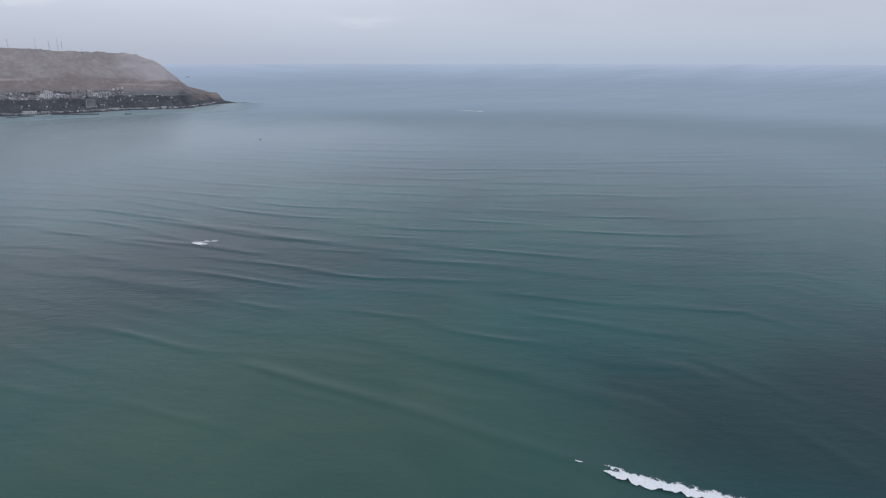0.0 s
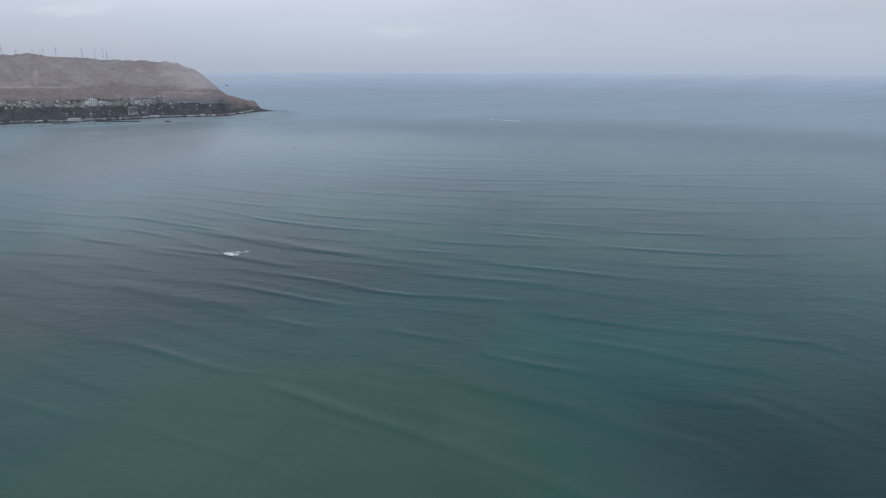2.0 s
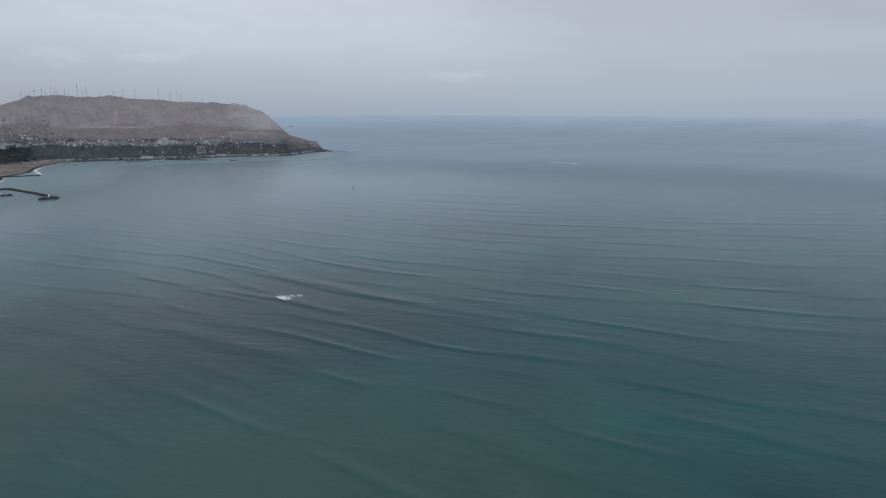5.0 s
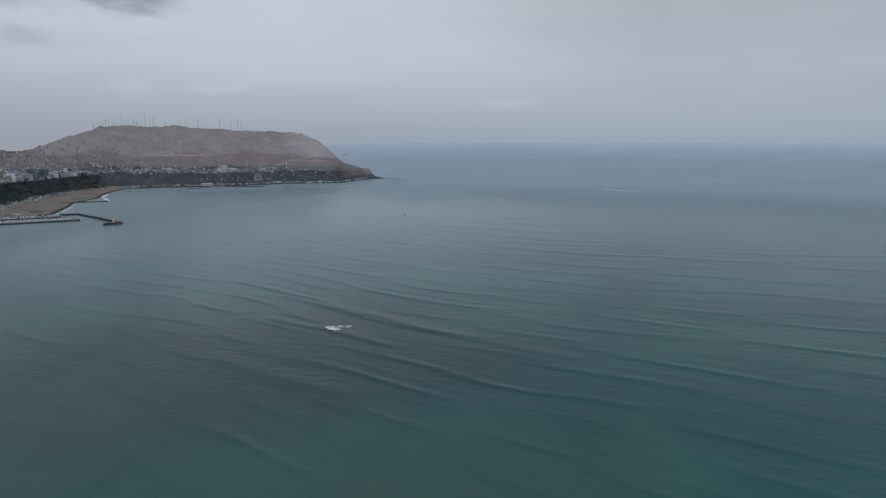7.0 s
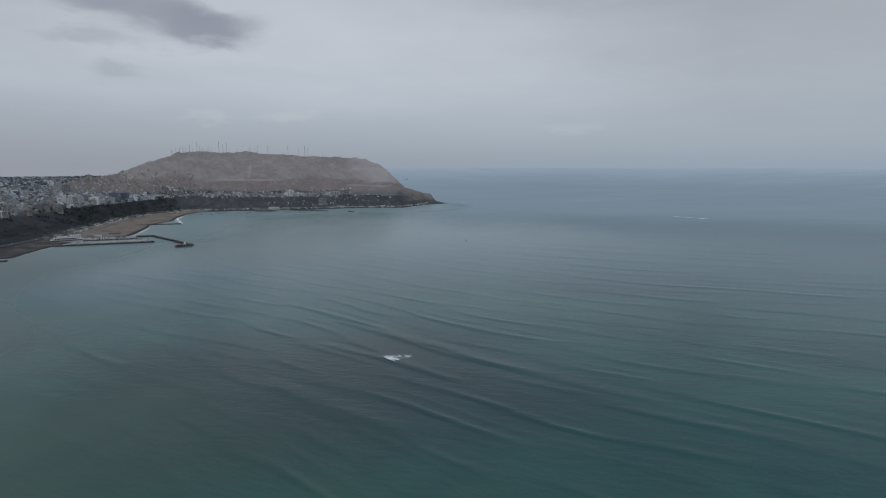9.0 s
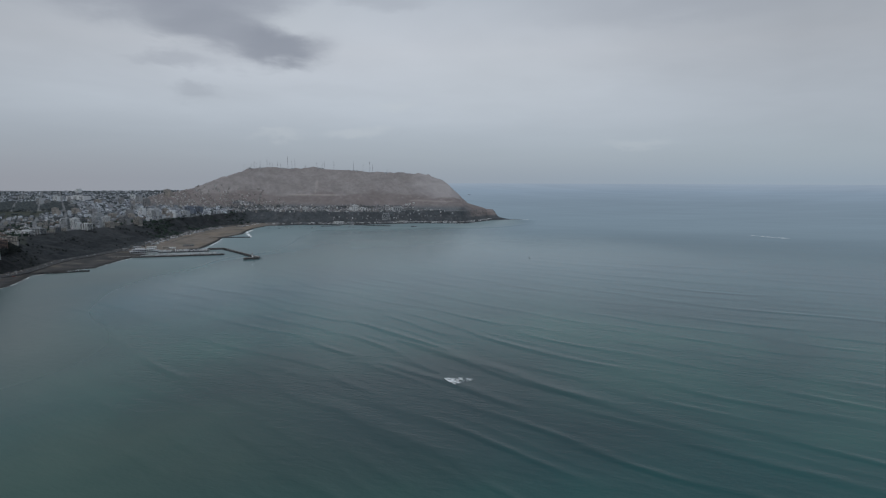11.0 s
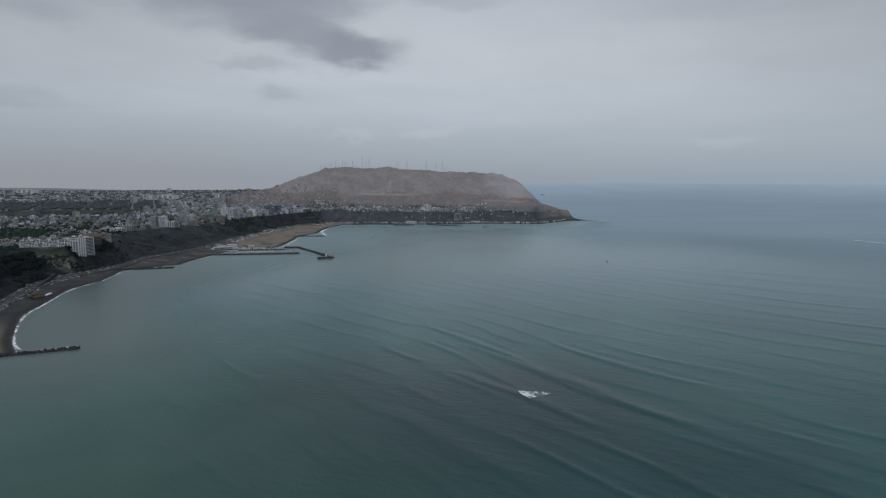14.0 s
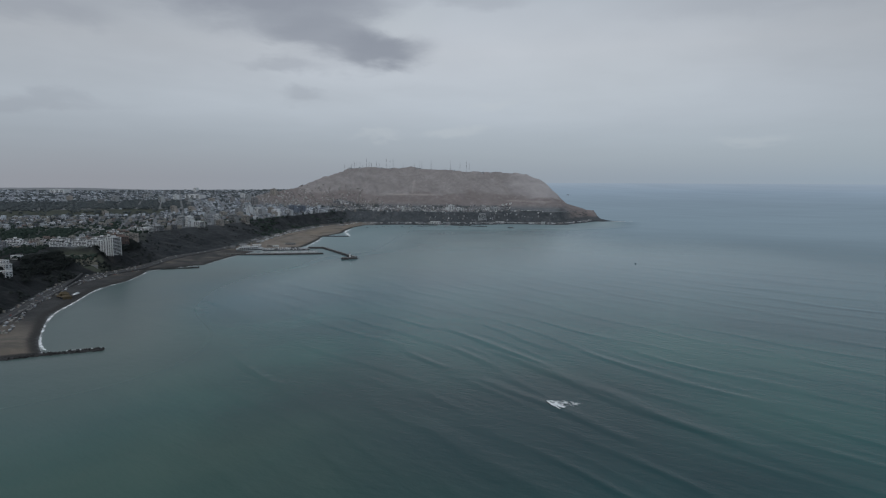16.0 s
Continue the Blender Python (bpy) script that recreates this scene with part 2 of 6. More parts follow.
def land_height(px, py, rough=True):
    px, py = np.asarray(px, float), np.asarray(py, float)
    on_land, past_foot, on_top = inside(px, py, SHORE), inside(px, py, FOOT), inside(px, py, EDGE)
    ds, df, de = away(px, py, SHORE), away(px, py, FOOT), away(px, py, EDGE)
    beach = 0.2 + 6.5 * (ds / (ds + df + 1e-6)) ** 0.75
    s = df / (df + de + 1e-6)
    face = 7 + 43 * np.clip(s * 0.75 + 0.25 * s * s, 0, 1)
    far = np.hypot(px, py + 90)
    top = 50 + 14 * step(3800, 4500, far) * step(-2200, -2900, px) * (1 + 0.5 * value_noise(px, py, 500, 19, 3)) + 16 * step(0, 900, de) + 48 * step(2400, 4700, far) * step(200, -700, px)
    z = np.where(on_top, top, np.where(past_foot, face, np.where(on_land, beach, -0.2 - 8 * step(0, 60, ds))))
    zc = np.interp(px, CREST[:, 0], CREST[:, 2])
    yc = np.interp(px, CREST[:, 0], CREST[:, 1])
    d = py - yc
    front = np.clip(1 + d / np.clip(yc - 2830, 60, 470), 0, 1)
    back = np.clip(1 - d / 520, 0, 1)
    lift = np.where(d < 0, 0.70 * front + 0.30 * front * front, step(0, 1, back))
    hill = np.maximum(zc - top, 0) * lift * np.where(on_top, 1, 0) * step(0, 40, np.where(on_top, de, 0))
    # a level park cut into the cliff
    rho = np.hypot((px + 787 + 0.72 * (py - 1275)) / 56, (py - 1275) / 46)
    cut = step(1.25, 1.0, rho)
    if rough:
        gully = np.abs(value_noise(px + 0.25 * py, py * 0.35, 70, 3, 4))
        hill = hill * (1 + 0.10 * value_noise(px, py, 130, 9) * (1 - front ** 4)) - 28 * gully * np.clip(hill / 90, 0, 1) * (1 - 0.75 * front ** 3)
        hill = hill + 2.6 * value_noise(px, py, 45, 15, 3) * np.clip(hill / 120, 0, 1)
        hill = hill + 15 * np.maximum(value_noise(px, py, 46, 17, 3) - 0.12, 0) * front ** 6 * np.clip(hill / 90, 0, 1)
        hill = np.maximum(hill, 0)
        mid = np.where(past_foot & ~on_top, 4 * s * (1 - s), 0)
        z = z + mid * (9 * value_noise(px, py, 38, 5) - 7 * np.abs(value_noise(px, py, 22, 6)))
        z = z + np.where(on_top, 1.2 * value_noise(px, py, 90, 8), 0)
        z = z + np.where(on_land & ~past_foot, 0.35 * value_noise(px, py, 18, 12), 0)
    z = z * (1 - cut) + np.minimum(z, 21.3 + 0.19 * (py - 1248)) * cut
    return z + hill, dict(cut=cut, land=on_land, foot=past_foot, top=on_top, shore=ds, edge=de, hill=hill, s=s, far=far)


def ground_z(px, py):
    return float(land_height(np.array([px]), np.array([py]))[0][0])


def grid_mesh(name, xs, ys, zs, values, material, keep=None):
    nx, ny = len(xs), len(ys)
    gx, gy = np.meshgrid(xs, ys) if xs.ndim == 1 else (xs, ys)
    if xs.ndim == 2:
        ny, nx = xs.shape
    co = np.stack([gx, gy, zs], -1).reshape(-1, 3)
    i = np.arange(nx * ny).reshape(ny, nx)
    quads = np.stack([i[:-1, :-1], i[:-1, 1:], i[1:, 1:], i[1:, :-1]], -1).reshape(-1, 4)
    if keep is not None:
        flag = keep.reshape(-1)
        quads = quads[flag[quads].any(1)]
        used = np.unique(quads)
        remap = np.full(nx * ny, -1)
        remap[used] = np.arange(len(used))
        quads, co = remap[quads], co[used]
        values = {k: v.reshape(-1)[used] for k, v in values.items()}
    me = bpy.data.meshes.new(name)
    me.vertices.add(len(co))
    me.vertices.foreach_set("co", co.astype(np.float32).ravel())
    me.loops.add(quads.size)
    me.loops.foreach_set("vertex_index", quads.astype(np.int32).ravel())
    me.polygons.add(len(quads))
    me.polygons.foreach_set("loop_start", np.arange(0, quads.size, 4, dtype=np.int32))
    me.polygons.foreach_set("use_smooth", np.ones(len(quads), bool))
    for key, v in values.items():
        a = me.attributes.new(key, "FLOAT", "POINT")
        a.data.foreach_set("value", v.astype(np.float32).ravel())
    me.update(calc_edges=True)
    me.validate()
    me.materials.append(material)
    return new(name, me)

# ---------------------------------------------------------------- ground and sea materials


def ground_material():
    mat, nt, b = tree_of("coastal_ground")
    v = coords(nt)
    fine, mid, big = noise_tex(nt, 0.25, 6, 0.65, v), noise_tex(nt, 0.03, 6, 0.6, v), noise_tex(nt, 0.006, 4, 0.6, v)
    streak = noise_tex(nt, 1.0, 6, 0.65, coords(nt, (0.011, 0.006, 0.02)), 0.8)
    earth = ramp(nt, streak, (0.30, (0.215, 0.199, 0.196)), (0.5, (0.270, 0.251, 0.246)), (0.70, (0.338, 0.316, 0.309)))
    lower = ramp(nt, streak, (0.30, (0.152, 0.130, 0.127)), (0.5, (0.196, 0.170, 0.165)), (0.72, (0.246, 0.217, 0.210)))
    earth = mix(nt, attr(nt, "lower"), earth, lower)
    earth = mix(nt, ramp(nt, mid, (0.45, grey(0.0)), (0.7, grey(0.6))), earth, (0.272, 0.246, 0.244))
    earth = mix(nt, ramp(nt, fine, (0.5, grey(0)), (0.75, grey(0.6))), earth, (0.17, 0.145, 0.135))
    gullies = noise_tex(nt, 1.0, 6, 0.7, coords(nt, (0.024, 0.009, 0.035), 0.5), 1.2)
    earth = mix(nt, ramp(nt, gullies, (0.48, grey(0)), (0.64, grey(0.5))), earth, (0.190, 0.175, 0.178))
    earth = mix(nt, ramp(nt, gullies, (0.33, grey(0.4)), (0.45, grey(0))), earth, (0.345, 0.325, 0.325))
    earth = mix(nt, attr(nt, "bare"), earth, ramp(nt, streak, (0.3, (0.32, 0.302, 0.306)), (0.7, (0.42, 0.398, 0.398))))
    sand = ramp(nt, mid, (0.3, (0.165, 0.143, 0.122)), (0.7, (0.25, 0.217, 0.187)))
    sand = mix(nt, ramp(nt, fine, (0.45, grey(0)), (0.8, grey(0.5))), sand, (0.12, 0.10, 0.08))
    sand = mix(nt, ramp(nt, noise_tex(nt, 0.012, 5, 0.6, v, 0.5), (0.50, grey(0)), (0.60, grey(0.6))), sand, (0.085, 0.088, 0.078))
    sand = mix(nt, ramp(nt, noise_tex(nt, 0.009, 4, 0.5, coords(nt, (1, 0.6, 1)), 0.4), (0.46, grey(0)), (0.58, grey(0.4))), sand, (0.25, 0.195, 0.145))
    pebble = ramp(nt, mid, (0.3, (0.036, 0.037, 0.039)), (0.7, (0.070, 0.070, 0.070)))
    sand = mix(nt, attr(nt, "tan"), pebble, sand)
    wet = attr(nt, "wet")
    sand = mix(nt, wet, sand, (0.042, 0.041, 0.040))
    scrub = ramp(nt, mid, (0.32, (0.009, 0.0112, 0.013)), (0.52, (0.015, 0.0172, 0.019)), (0.72, (0.027, 0.028, 0.030)))
    scrub = mix(nt, ramp(nt, fine, (0.48, grey(0)), (0.66, grey(0.45))), scrub, (0.016, 0.020, 0.019))
    # far cliff: distance haze put into the scrub colour, paler and bluer
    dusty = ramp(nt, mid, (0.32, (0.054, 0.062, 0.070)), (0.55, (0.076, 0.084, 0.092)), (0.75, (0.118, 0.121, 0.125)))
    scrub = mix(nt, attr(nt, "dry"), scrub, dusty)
    rills = noise_tex(nt, 1.0, 5, 0.65, coords(nt, (0.05, 0.05, 0.02)), 1.5)
    scrub = mix(nt, 1.0, scrub, ramp(nt, rills, (0.35, grey(0.72)), (0.65, grey(1.3))), "MULTIPLY")
    town = ramp(nt, fine, (0.35, (0.082, 0.090, 0.099)), (0.5, (0.138, 0.147, 0.157)), (0.7, (0.225, 0.235, 0.245)))
    green = ramp(nt, mid, (0.35, (0.030, 0.037, 0.031)), (0.55, (0.052, 0.060, 0.049)), (0.75, (0.082, 0.085, 0.072)))
    town = mix(nt, ramp(nt, big, (0.52, grey(0)), (0.60, grey(0.75))), town, green)
    c = mix(nt, attr(nt, "cliff"), town, scrub)
    grass = ramp(nt, mid, (0.35, (0.038, 0.044, 0.036)), (0.55, (0.060, 0.067, 0.053)), (0.75, (0.088, 0.092, 0.074)))
    c = mix(nt, attr(nt, "lawn"), c, grass)
    c = mix(nt, attr(nt, "sand"), c, sand)
    c = mix(nt, attr(nt, "hill"), c, earth)
    c = mix(nt, attr(nt, "track"), c, (0.46, 0.42, 0.39))
    # distance haze painted into the far ground as a pale blue-grey
    haze_tint = ramp(nt, mid, (0.3, (0.20, 0.21, 0.225)), (0.7, (0.30, 0.305, 0.315)))
    c = mix(nt, attr(nt, "haze_tint"), c, haze_tint)
    nt.links.new(c, b.inputs["Base Color"])
    b.inputs["Roughness"].default_value = 0.95
    b.inputs["Specular IOR Level"].default_value = 0.15
    bump(nt, b, mix(nt, 0.5, fine, mid), 0.6, 4.0)
    return mat


def sea_material():
    mat, nt, b = tree_of("sea_water")
    v = coords(nt)
    patches = noise_tex(nt, 0.0045, 4, 0.55, v, 0.6)
    deep = ramp(nt, patches, (0.30, (0.015, 0.068, 0.072)), (0.50, (0.020, 0.088, 0.087)), (0.68, (0.029, 0.112, 0.100)))
    # bluer and lighter with distance from the flight path
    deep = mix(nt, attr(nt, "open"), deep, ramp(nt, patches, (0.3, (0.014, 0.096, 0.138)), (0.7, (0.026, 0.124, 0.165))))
    deep = mix(nt, attr(nt, "gloom"), deep, (0.016, 0.029, 0.036))
    silt = ramp(nt, noise_tex(nt, 0.008, 3, 0.5, v, 0.8), (0.3, (0.040, 0.090, 0.068)), (0.7, (0.064, 0.112, 0.084)))
    c = mix(nt, attr(nt, "silt"), deep, silt)
    c = mix(nt, attr(nt, "murk"), c, ramp(nt, patches, (0.3, (0.066, 0.100, 0.096)), (0.7, (0.098, 0.126, 0.117))))
    # pale bay tone stands in for bright sky the water should mirror
    c = mix(nt, attr(nt, "bay_lift"), c, ramp(nt, patches, (0.3, (0.178, 0.262, 0.280)), (0.7, (0.208, 0.292, 0.308))))
    nt.links.new(c, b.inputs["Base Color"])
    b.inputs["IOR"].default_value = 1.25
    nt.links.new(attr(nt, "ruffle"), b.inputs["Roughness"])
    ripples = noise_tex(nt, 1.0, 5, 0.6, stretched(nt, 34, 0.06, 0.13))
    chop = noise_tex(nt, 1.0, 4, 0.62, stretched(nt, 20, 0.24, 0.50))
    # unlike the near chop, far ripples lie flat and mirror the low sky
    near_chop = attr(nt, "chop")
    ripples, chop = math_node(nt, "MULTIPLY", ripples, near_chop), math_node(nt, "MULTIPLY", chop, near_chop)
    b1 = node(nt, "ShaderNodeBump", Strength=0.42, Distance=1.0)
    nt.links.new(ripples, b1.inputs["Height"])
    b2 = node(nt, "ShaderNodeBump", Strength=0.34, Distance=0.3)
    nt.links.new(chop, b2.inputs["Height"])
    nt.links.new(b1.outputs["Normal"], b2.inputs["Normal"])
    nt.links.new(b2.outputs["Normal"], b.inputs["Normal"])
    return mat


# ---------------------------------------------------------------- ground: one sheet for beach, cliff, town plain and hill
def axis(*legs):
    out = []
    for a, b, d in legs:
        out.append(np.arange(a, b, d))
    out.append([legs[-1][1]])
    return np.concatenate(out)


GX = axis((-4400, -2600, 40), (-2600, -1300, 16), (-1300, -860, 8), (-860, -380, 4.5), (-380, 860, 7), (860, 1000, 14))
GY = axis((150, 620, 25), (620, 1500, 4.5), (1500, 2950, 7), (2950, 3600, 9), (3600, 4620, 30))
gx, gy = np.meshgrid(GX, GY)
gz, info = land_height(gx, gy)
sand_mask = np.where(info["land"] & ~info["foot"], 1.0, 0.0) * step(-250, -390, gx)
wet_mask = np.where(info["land"], step(15, 10, info["shore"] + 2 * value_noise(gx, gy, 30, 83)), 1.0)
cliff_mask = np.where(info["foot"] & ~info["top"], 1.0, np.where(info["top"], step(22, 0, info["edge"]), 0.0))
cliff_mask = np.where((gx > 560) & (gy < 3000), 0.8, cliff_mask)
cliff_mask = np.where(info["top"] & (gy < 1330) & (gx > -1000), np.maximum(cliff_mask, 0.85 * step(170, 120, info["edge"])), cliff_mask)
strand = info["land"] & ~info["foot"] & (gx > -300) & (gy > 2400)
cliff_mask = np.where(strand, 0.85, cliff_mask)
hill_mask = step(6, 26, info["hill"])
hill_mask = np.where((gx > 430) & info["foot"], np.maximum(hill_mask, step(560, 640, gx)) * step(16, 30, gz + 5 * value_noise(gx, gy, 40, 81)), hill_mask)
golf = step(2560, 2660, info["far"]) * step(3020, 2940, info["far"]) * step(-1080, -1180, gx)
woods_floor = step(2900, 2960, info["far"]) * step(3500, 3400, info["far"]) * (gx < -0.42 * gy)
woods_floor = np.maximum(woods_floor, step(175, 150, np.abs(info["far"] - 1985)) * (gx < -0.5 * gy))
track_line = 60 + 10 * value_noise(gx, gy, 200, 21)
track_mask = step(5.5, 2.5, np.abs(info["hill"] - track_line)) * step(-340, -250, gx) * step(20, -120, gx)
track_mask = np.maximum(track_mask, 0.6 * step(5, 2, np.abs(gz - 92 - 6 * value_noise(gx, gy, 150, 22, 2))) * step(300, 340, gx) * step(560, 520, gx))
track_mask = np.maximum(0.42 * track_mask, 0.26 * step(7, 3, np.abs(gx + 165 - 0.06 * (gy - 3200))) * step(3180, 3200, gy) * step(3330, 3310, gy))
# the last masks also carry painted haze, for far ground and far cliff
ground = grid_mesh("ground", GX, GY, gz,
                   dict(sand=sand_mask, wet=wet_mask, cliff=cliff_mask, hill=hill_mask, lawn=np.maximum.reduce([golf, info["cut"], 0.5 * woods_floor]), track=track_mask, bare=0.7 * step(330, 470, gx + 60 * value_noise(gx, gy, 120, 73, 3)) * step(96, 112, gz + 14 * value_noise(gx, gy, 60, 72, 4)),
                        haze_tint=np.maximum(0.8 * step(3500, 4000, info["far"]), np.where(info["hill"] > 4, 0, 0.6 * step(1950, 2500, info["far"]) * (1 - golf))) * step(-620, -900, gx), tan=np.maximum.reduce([step(1650, 1760, gy), 0.75 * step(860, 720, gy), np.clip(0.18 + 0.5 * value_noise(gx, gy, 26, 85, 3), 0, 1) * step(1100, 1300, gy)]),
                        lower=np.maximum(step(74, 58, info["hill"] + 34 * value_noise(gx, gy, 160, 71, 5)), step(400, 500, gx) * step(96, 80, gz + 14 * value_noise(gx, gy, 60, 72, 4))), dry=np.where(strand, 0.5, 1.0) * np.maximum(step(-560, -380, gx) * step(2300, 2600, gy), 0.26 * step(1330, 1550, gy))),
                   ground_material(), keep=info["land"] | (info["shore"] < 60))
tagged(ground, "coastal land with sandy beach, dark scrub cliff, town plain and bare brown hill", "ground", kind="structure")

# ---------------------------------------------------------------- sea: a sheet with real swell, then a glowing backdrop sheet to the horizon
R0, REACH = 3000.0, 1800.0
# single crests that stand out of the swell: start, end, height, half width
CRESTS = [((64, 198), (180, -14), 1.7, 5.5), ((180, -14), (240, -95), 1.4, 8), ((40, 590), (92, 529), 0.9, 7),
          ((92, 529), (150, 445), 1.1, 7), ((60, 690), (150, 560), 0.8, 8), ((150, 560), (222, 450), 1.3, 8),
          ((222, 450), (300, 350), 0.7, 9), ((165, 160), (205, 88), 0.9, 9), ((205, 88), (262, -30), 0.9, 9), ((-20, 480), (80, 350), 0.8, 9), ((30, 400), (110, 275), 0.6, 9)]


def swell_parts():
    """Long low waves out of one quarter of the sea: length, heading, height, shift."""
    r = random.Random(12)
    out = []
    for _ in range(46):
        length = 30 * (104 / 30) ** r.random()
        toward = radians(43 + r.gauss(0, 6.5) + (6 if length < 50 else 0) * r.choice((-1, 1)))
        out.append((2 * math.pi / length * math.sin(toward), 2 * math.pi / length * math.cos(toward),
                    (length / 80.0) ** 0.85 * r.uniform(0.6, 1.3), r.uniform(0, 2 * math.pi)))
    return out


WAVES = swell_parts()
# how far the crests have turned towards the beach, from the land side out to sea
TURN_X = np.linspace(-4000, 6000, 2001)
TURN = np.cumsum(np.interp(TURN_X, [-500, -100, 120, 330, 730, 1300], [1.15, 1.35, 1.70, 1.20, 0.75, 0.68])) * 5.0


def swell(px, py):
    """Height of long straight crests that bend a little towards the beach."""
    wander = 11 * value_noise(px, py, 420, 31, 2) + 3 * value_noise(px, py, 110, 33, 2)
    # the crests slow and turn over the shallow water on the land side and close in
    qx = wander + np.interp(px, TURN_X, TURN)
    qy = 0.95 * py
    lean = np.zeros(px.shape)
    for _ in range(2):
        z = np.zeros(px.shape)
        for kx, ky, high, shift in WAVES:
            z += high * np.cos(kx * (qx + 0.68 * lean) + ky * (qy + 0.73 * lean) + shift)
        # the fronts steepen towards the beach
        lean = 1.7 * np.clip(z, -3, 9)
    # long flat troughs, narrow crests
    z = np.log1p(np.exp(1.6 * (z / 3.8 + 0.05))) / 1.6 - 0.45
    z *= 0.22 + 0.10 * step(420, 80, np.hypot((px - 60) * 0.7, py - 540))
    z *= 1 + 0.45 * step(520, 160, np.hypot(px - 210, py - 90))
    sets = 0.85 + 0.6 * value_noise(px, py, 300, 40, 2)
    z = z * np.clip(sets, 0.15, 1.6)
    for a, b, high, half in CRESTS:
        a, b = np.array(a, float), np.array(b, float)
        run = np.hypot(*(b - a))
        t = (b - a) / run
        wob = 4 * value_noise(px, py, 80, 61, 2)
        along = (px - a[0]) * t[0] + (py - a[1]) * t[1]
        over = (px - a[0]) * -t[1] + (py - a[1]) * t[0] + wob
        # steep towards the beach, gentle behind
        half = np.where(over > 0, half * 1.5, half * 0.6)
        z += 0.62 * high * np.exp(-(over / half) ** 2) * step(-25, 20, along) * step(run + 25, run - 20, along)
    return z


def sea_sheet():
    heading = np.concatenate([np.linspace(-180, -45, 28)[:-1], np.linspace(-45, 78, 560), np.linspace(78, 180, 22)[1:]])
    rr = [60.0]
    while rr[-1] < R0:
        rr.append(rr[-1] + max(1.8, rr[-1] * 0.0052))
    rr = np.concatenate([[0.01, 20.0, 40.0], rr, [R0 + 10]])
    a, near_r = np.meshgrid(np.radians(heading), rr)
    px, py = near_r * np.sin(a), near_r * np.cos(a) - 40
    z = np.zeros(px.shape)
    d = away_soft(px, py, SHORE)
    calm = (1 - np.exp(-(d / 120) ** 2)) * (0.12 + 0.88 * step(2600, 900, near_r)) * step(2950, 2500, near_r)
    # quiet water in the bay behind the breakwater
    bay = step(950, 1400, py) * step(420, -80, px - 0.25 * (py - 1500))
    z = z + swell(px, py) * calm * (1 - 0.9 * bay)
    murk = 0.85 * step(300, 20, d + 80 * value_noise(px, py, 160, 51, 1)) * step(2300, 1300, near_r)
    silt = np.zeros(px.shape)
    silt = np.maximum(silt, 0.32 * step(420, 60, np.hypot(px + 330, py - 560)))
    silt = np.maximum(silt, 0.8 * step(300, 80, np.hypot(px - 30, py - 105) + 60 * value_noise(px, py, 140, 53)))
    silt = np.maximum(silt, 0.7 * step(400, 80, np.hypot(px + 270, py - 250) + 70 * value_noise(px, py, 150, 52)))
    harbour = step(1650, 2000, py) * step(900, 500, px)
    # some silt colour in the bay too, to lift its brightness
    silt = np.maximum(silt, 0.45 * harbour)
    # two broad patches of darker water
    gloom = 0.75 * step(200, 40, np.hypot((px - 370) * 0.75, (py + 70) * 1.1) + 50 * value_noise(px, py, 130, 55))
    gloom = np.maximum(gloom, 0.66 * step(270, 60, np.hypot((px - 20) * 0.75, py - 470) + 60 * value_noise(px, py, 120, 57)))
    # marina basin: mirrored dark cliff put into the water colour
    basin = step(-545, -530, px) * step(-330, -345, px) * step(1585, 1600, py) * step(1748, 1735, py)
    gloom = np.maximum(gloom, basin)
    # the bay's painted brightness fades in with distance on the land side
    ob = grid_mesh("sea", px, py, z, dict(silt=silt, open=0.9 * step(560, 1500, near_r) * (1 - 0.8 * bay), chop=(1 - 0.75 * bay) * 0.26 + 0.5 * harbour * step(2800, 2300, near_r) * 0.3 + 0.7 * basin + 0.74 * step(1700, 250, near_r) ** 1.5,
                   ruffle=0.14 + 0.06 * step(500, 2300, near_r) + 0.14 * step(320, 120, d), gloom=gloom, murk=murk, bay_lift=0.95 * step(1000, 2050, py + 60 * value_noise(px, py, 200, 59)) * step(1050, 800, px)), sea_material(), keep=~(inside(px, py, SHORE) & (d > 150)))
    return ob


def far_sea_material():
    """Hazy distance: water that fades into the horizon, its haze painted as a glow."""
    mat, nt, b = tree_of("glowing_far_haze")
    n = mix(nt, 0.55, noise_tex(nt, 1.0, 4, 0.5, coords(nt, (0.0008, 0.004, 0.004))), noise_tex(nt, 1.0, 3, 0.55, stretched(nt, 34, 0.0022, 0.022)))
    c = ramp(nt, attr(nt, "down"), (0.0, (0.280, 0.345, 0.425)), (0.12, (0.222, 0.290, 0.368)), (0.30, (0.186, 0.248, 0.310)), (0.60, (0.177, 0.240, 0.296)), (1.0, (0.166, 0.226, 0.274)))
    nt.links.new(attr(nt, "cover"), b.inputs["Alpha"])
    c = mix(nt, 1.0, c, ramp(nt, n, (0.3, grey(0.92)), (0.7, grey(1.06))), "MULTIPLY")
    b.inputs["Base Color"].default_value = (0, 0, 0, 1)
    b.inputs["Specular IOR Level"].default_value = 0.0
    # the sheet gives off the haze colours itself and takes no light
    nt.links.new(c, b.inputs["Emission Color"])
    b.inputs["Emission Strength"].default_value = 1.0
    return mat


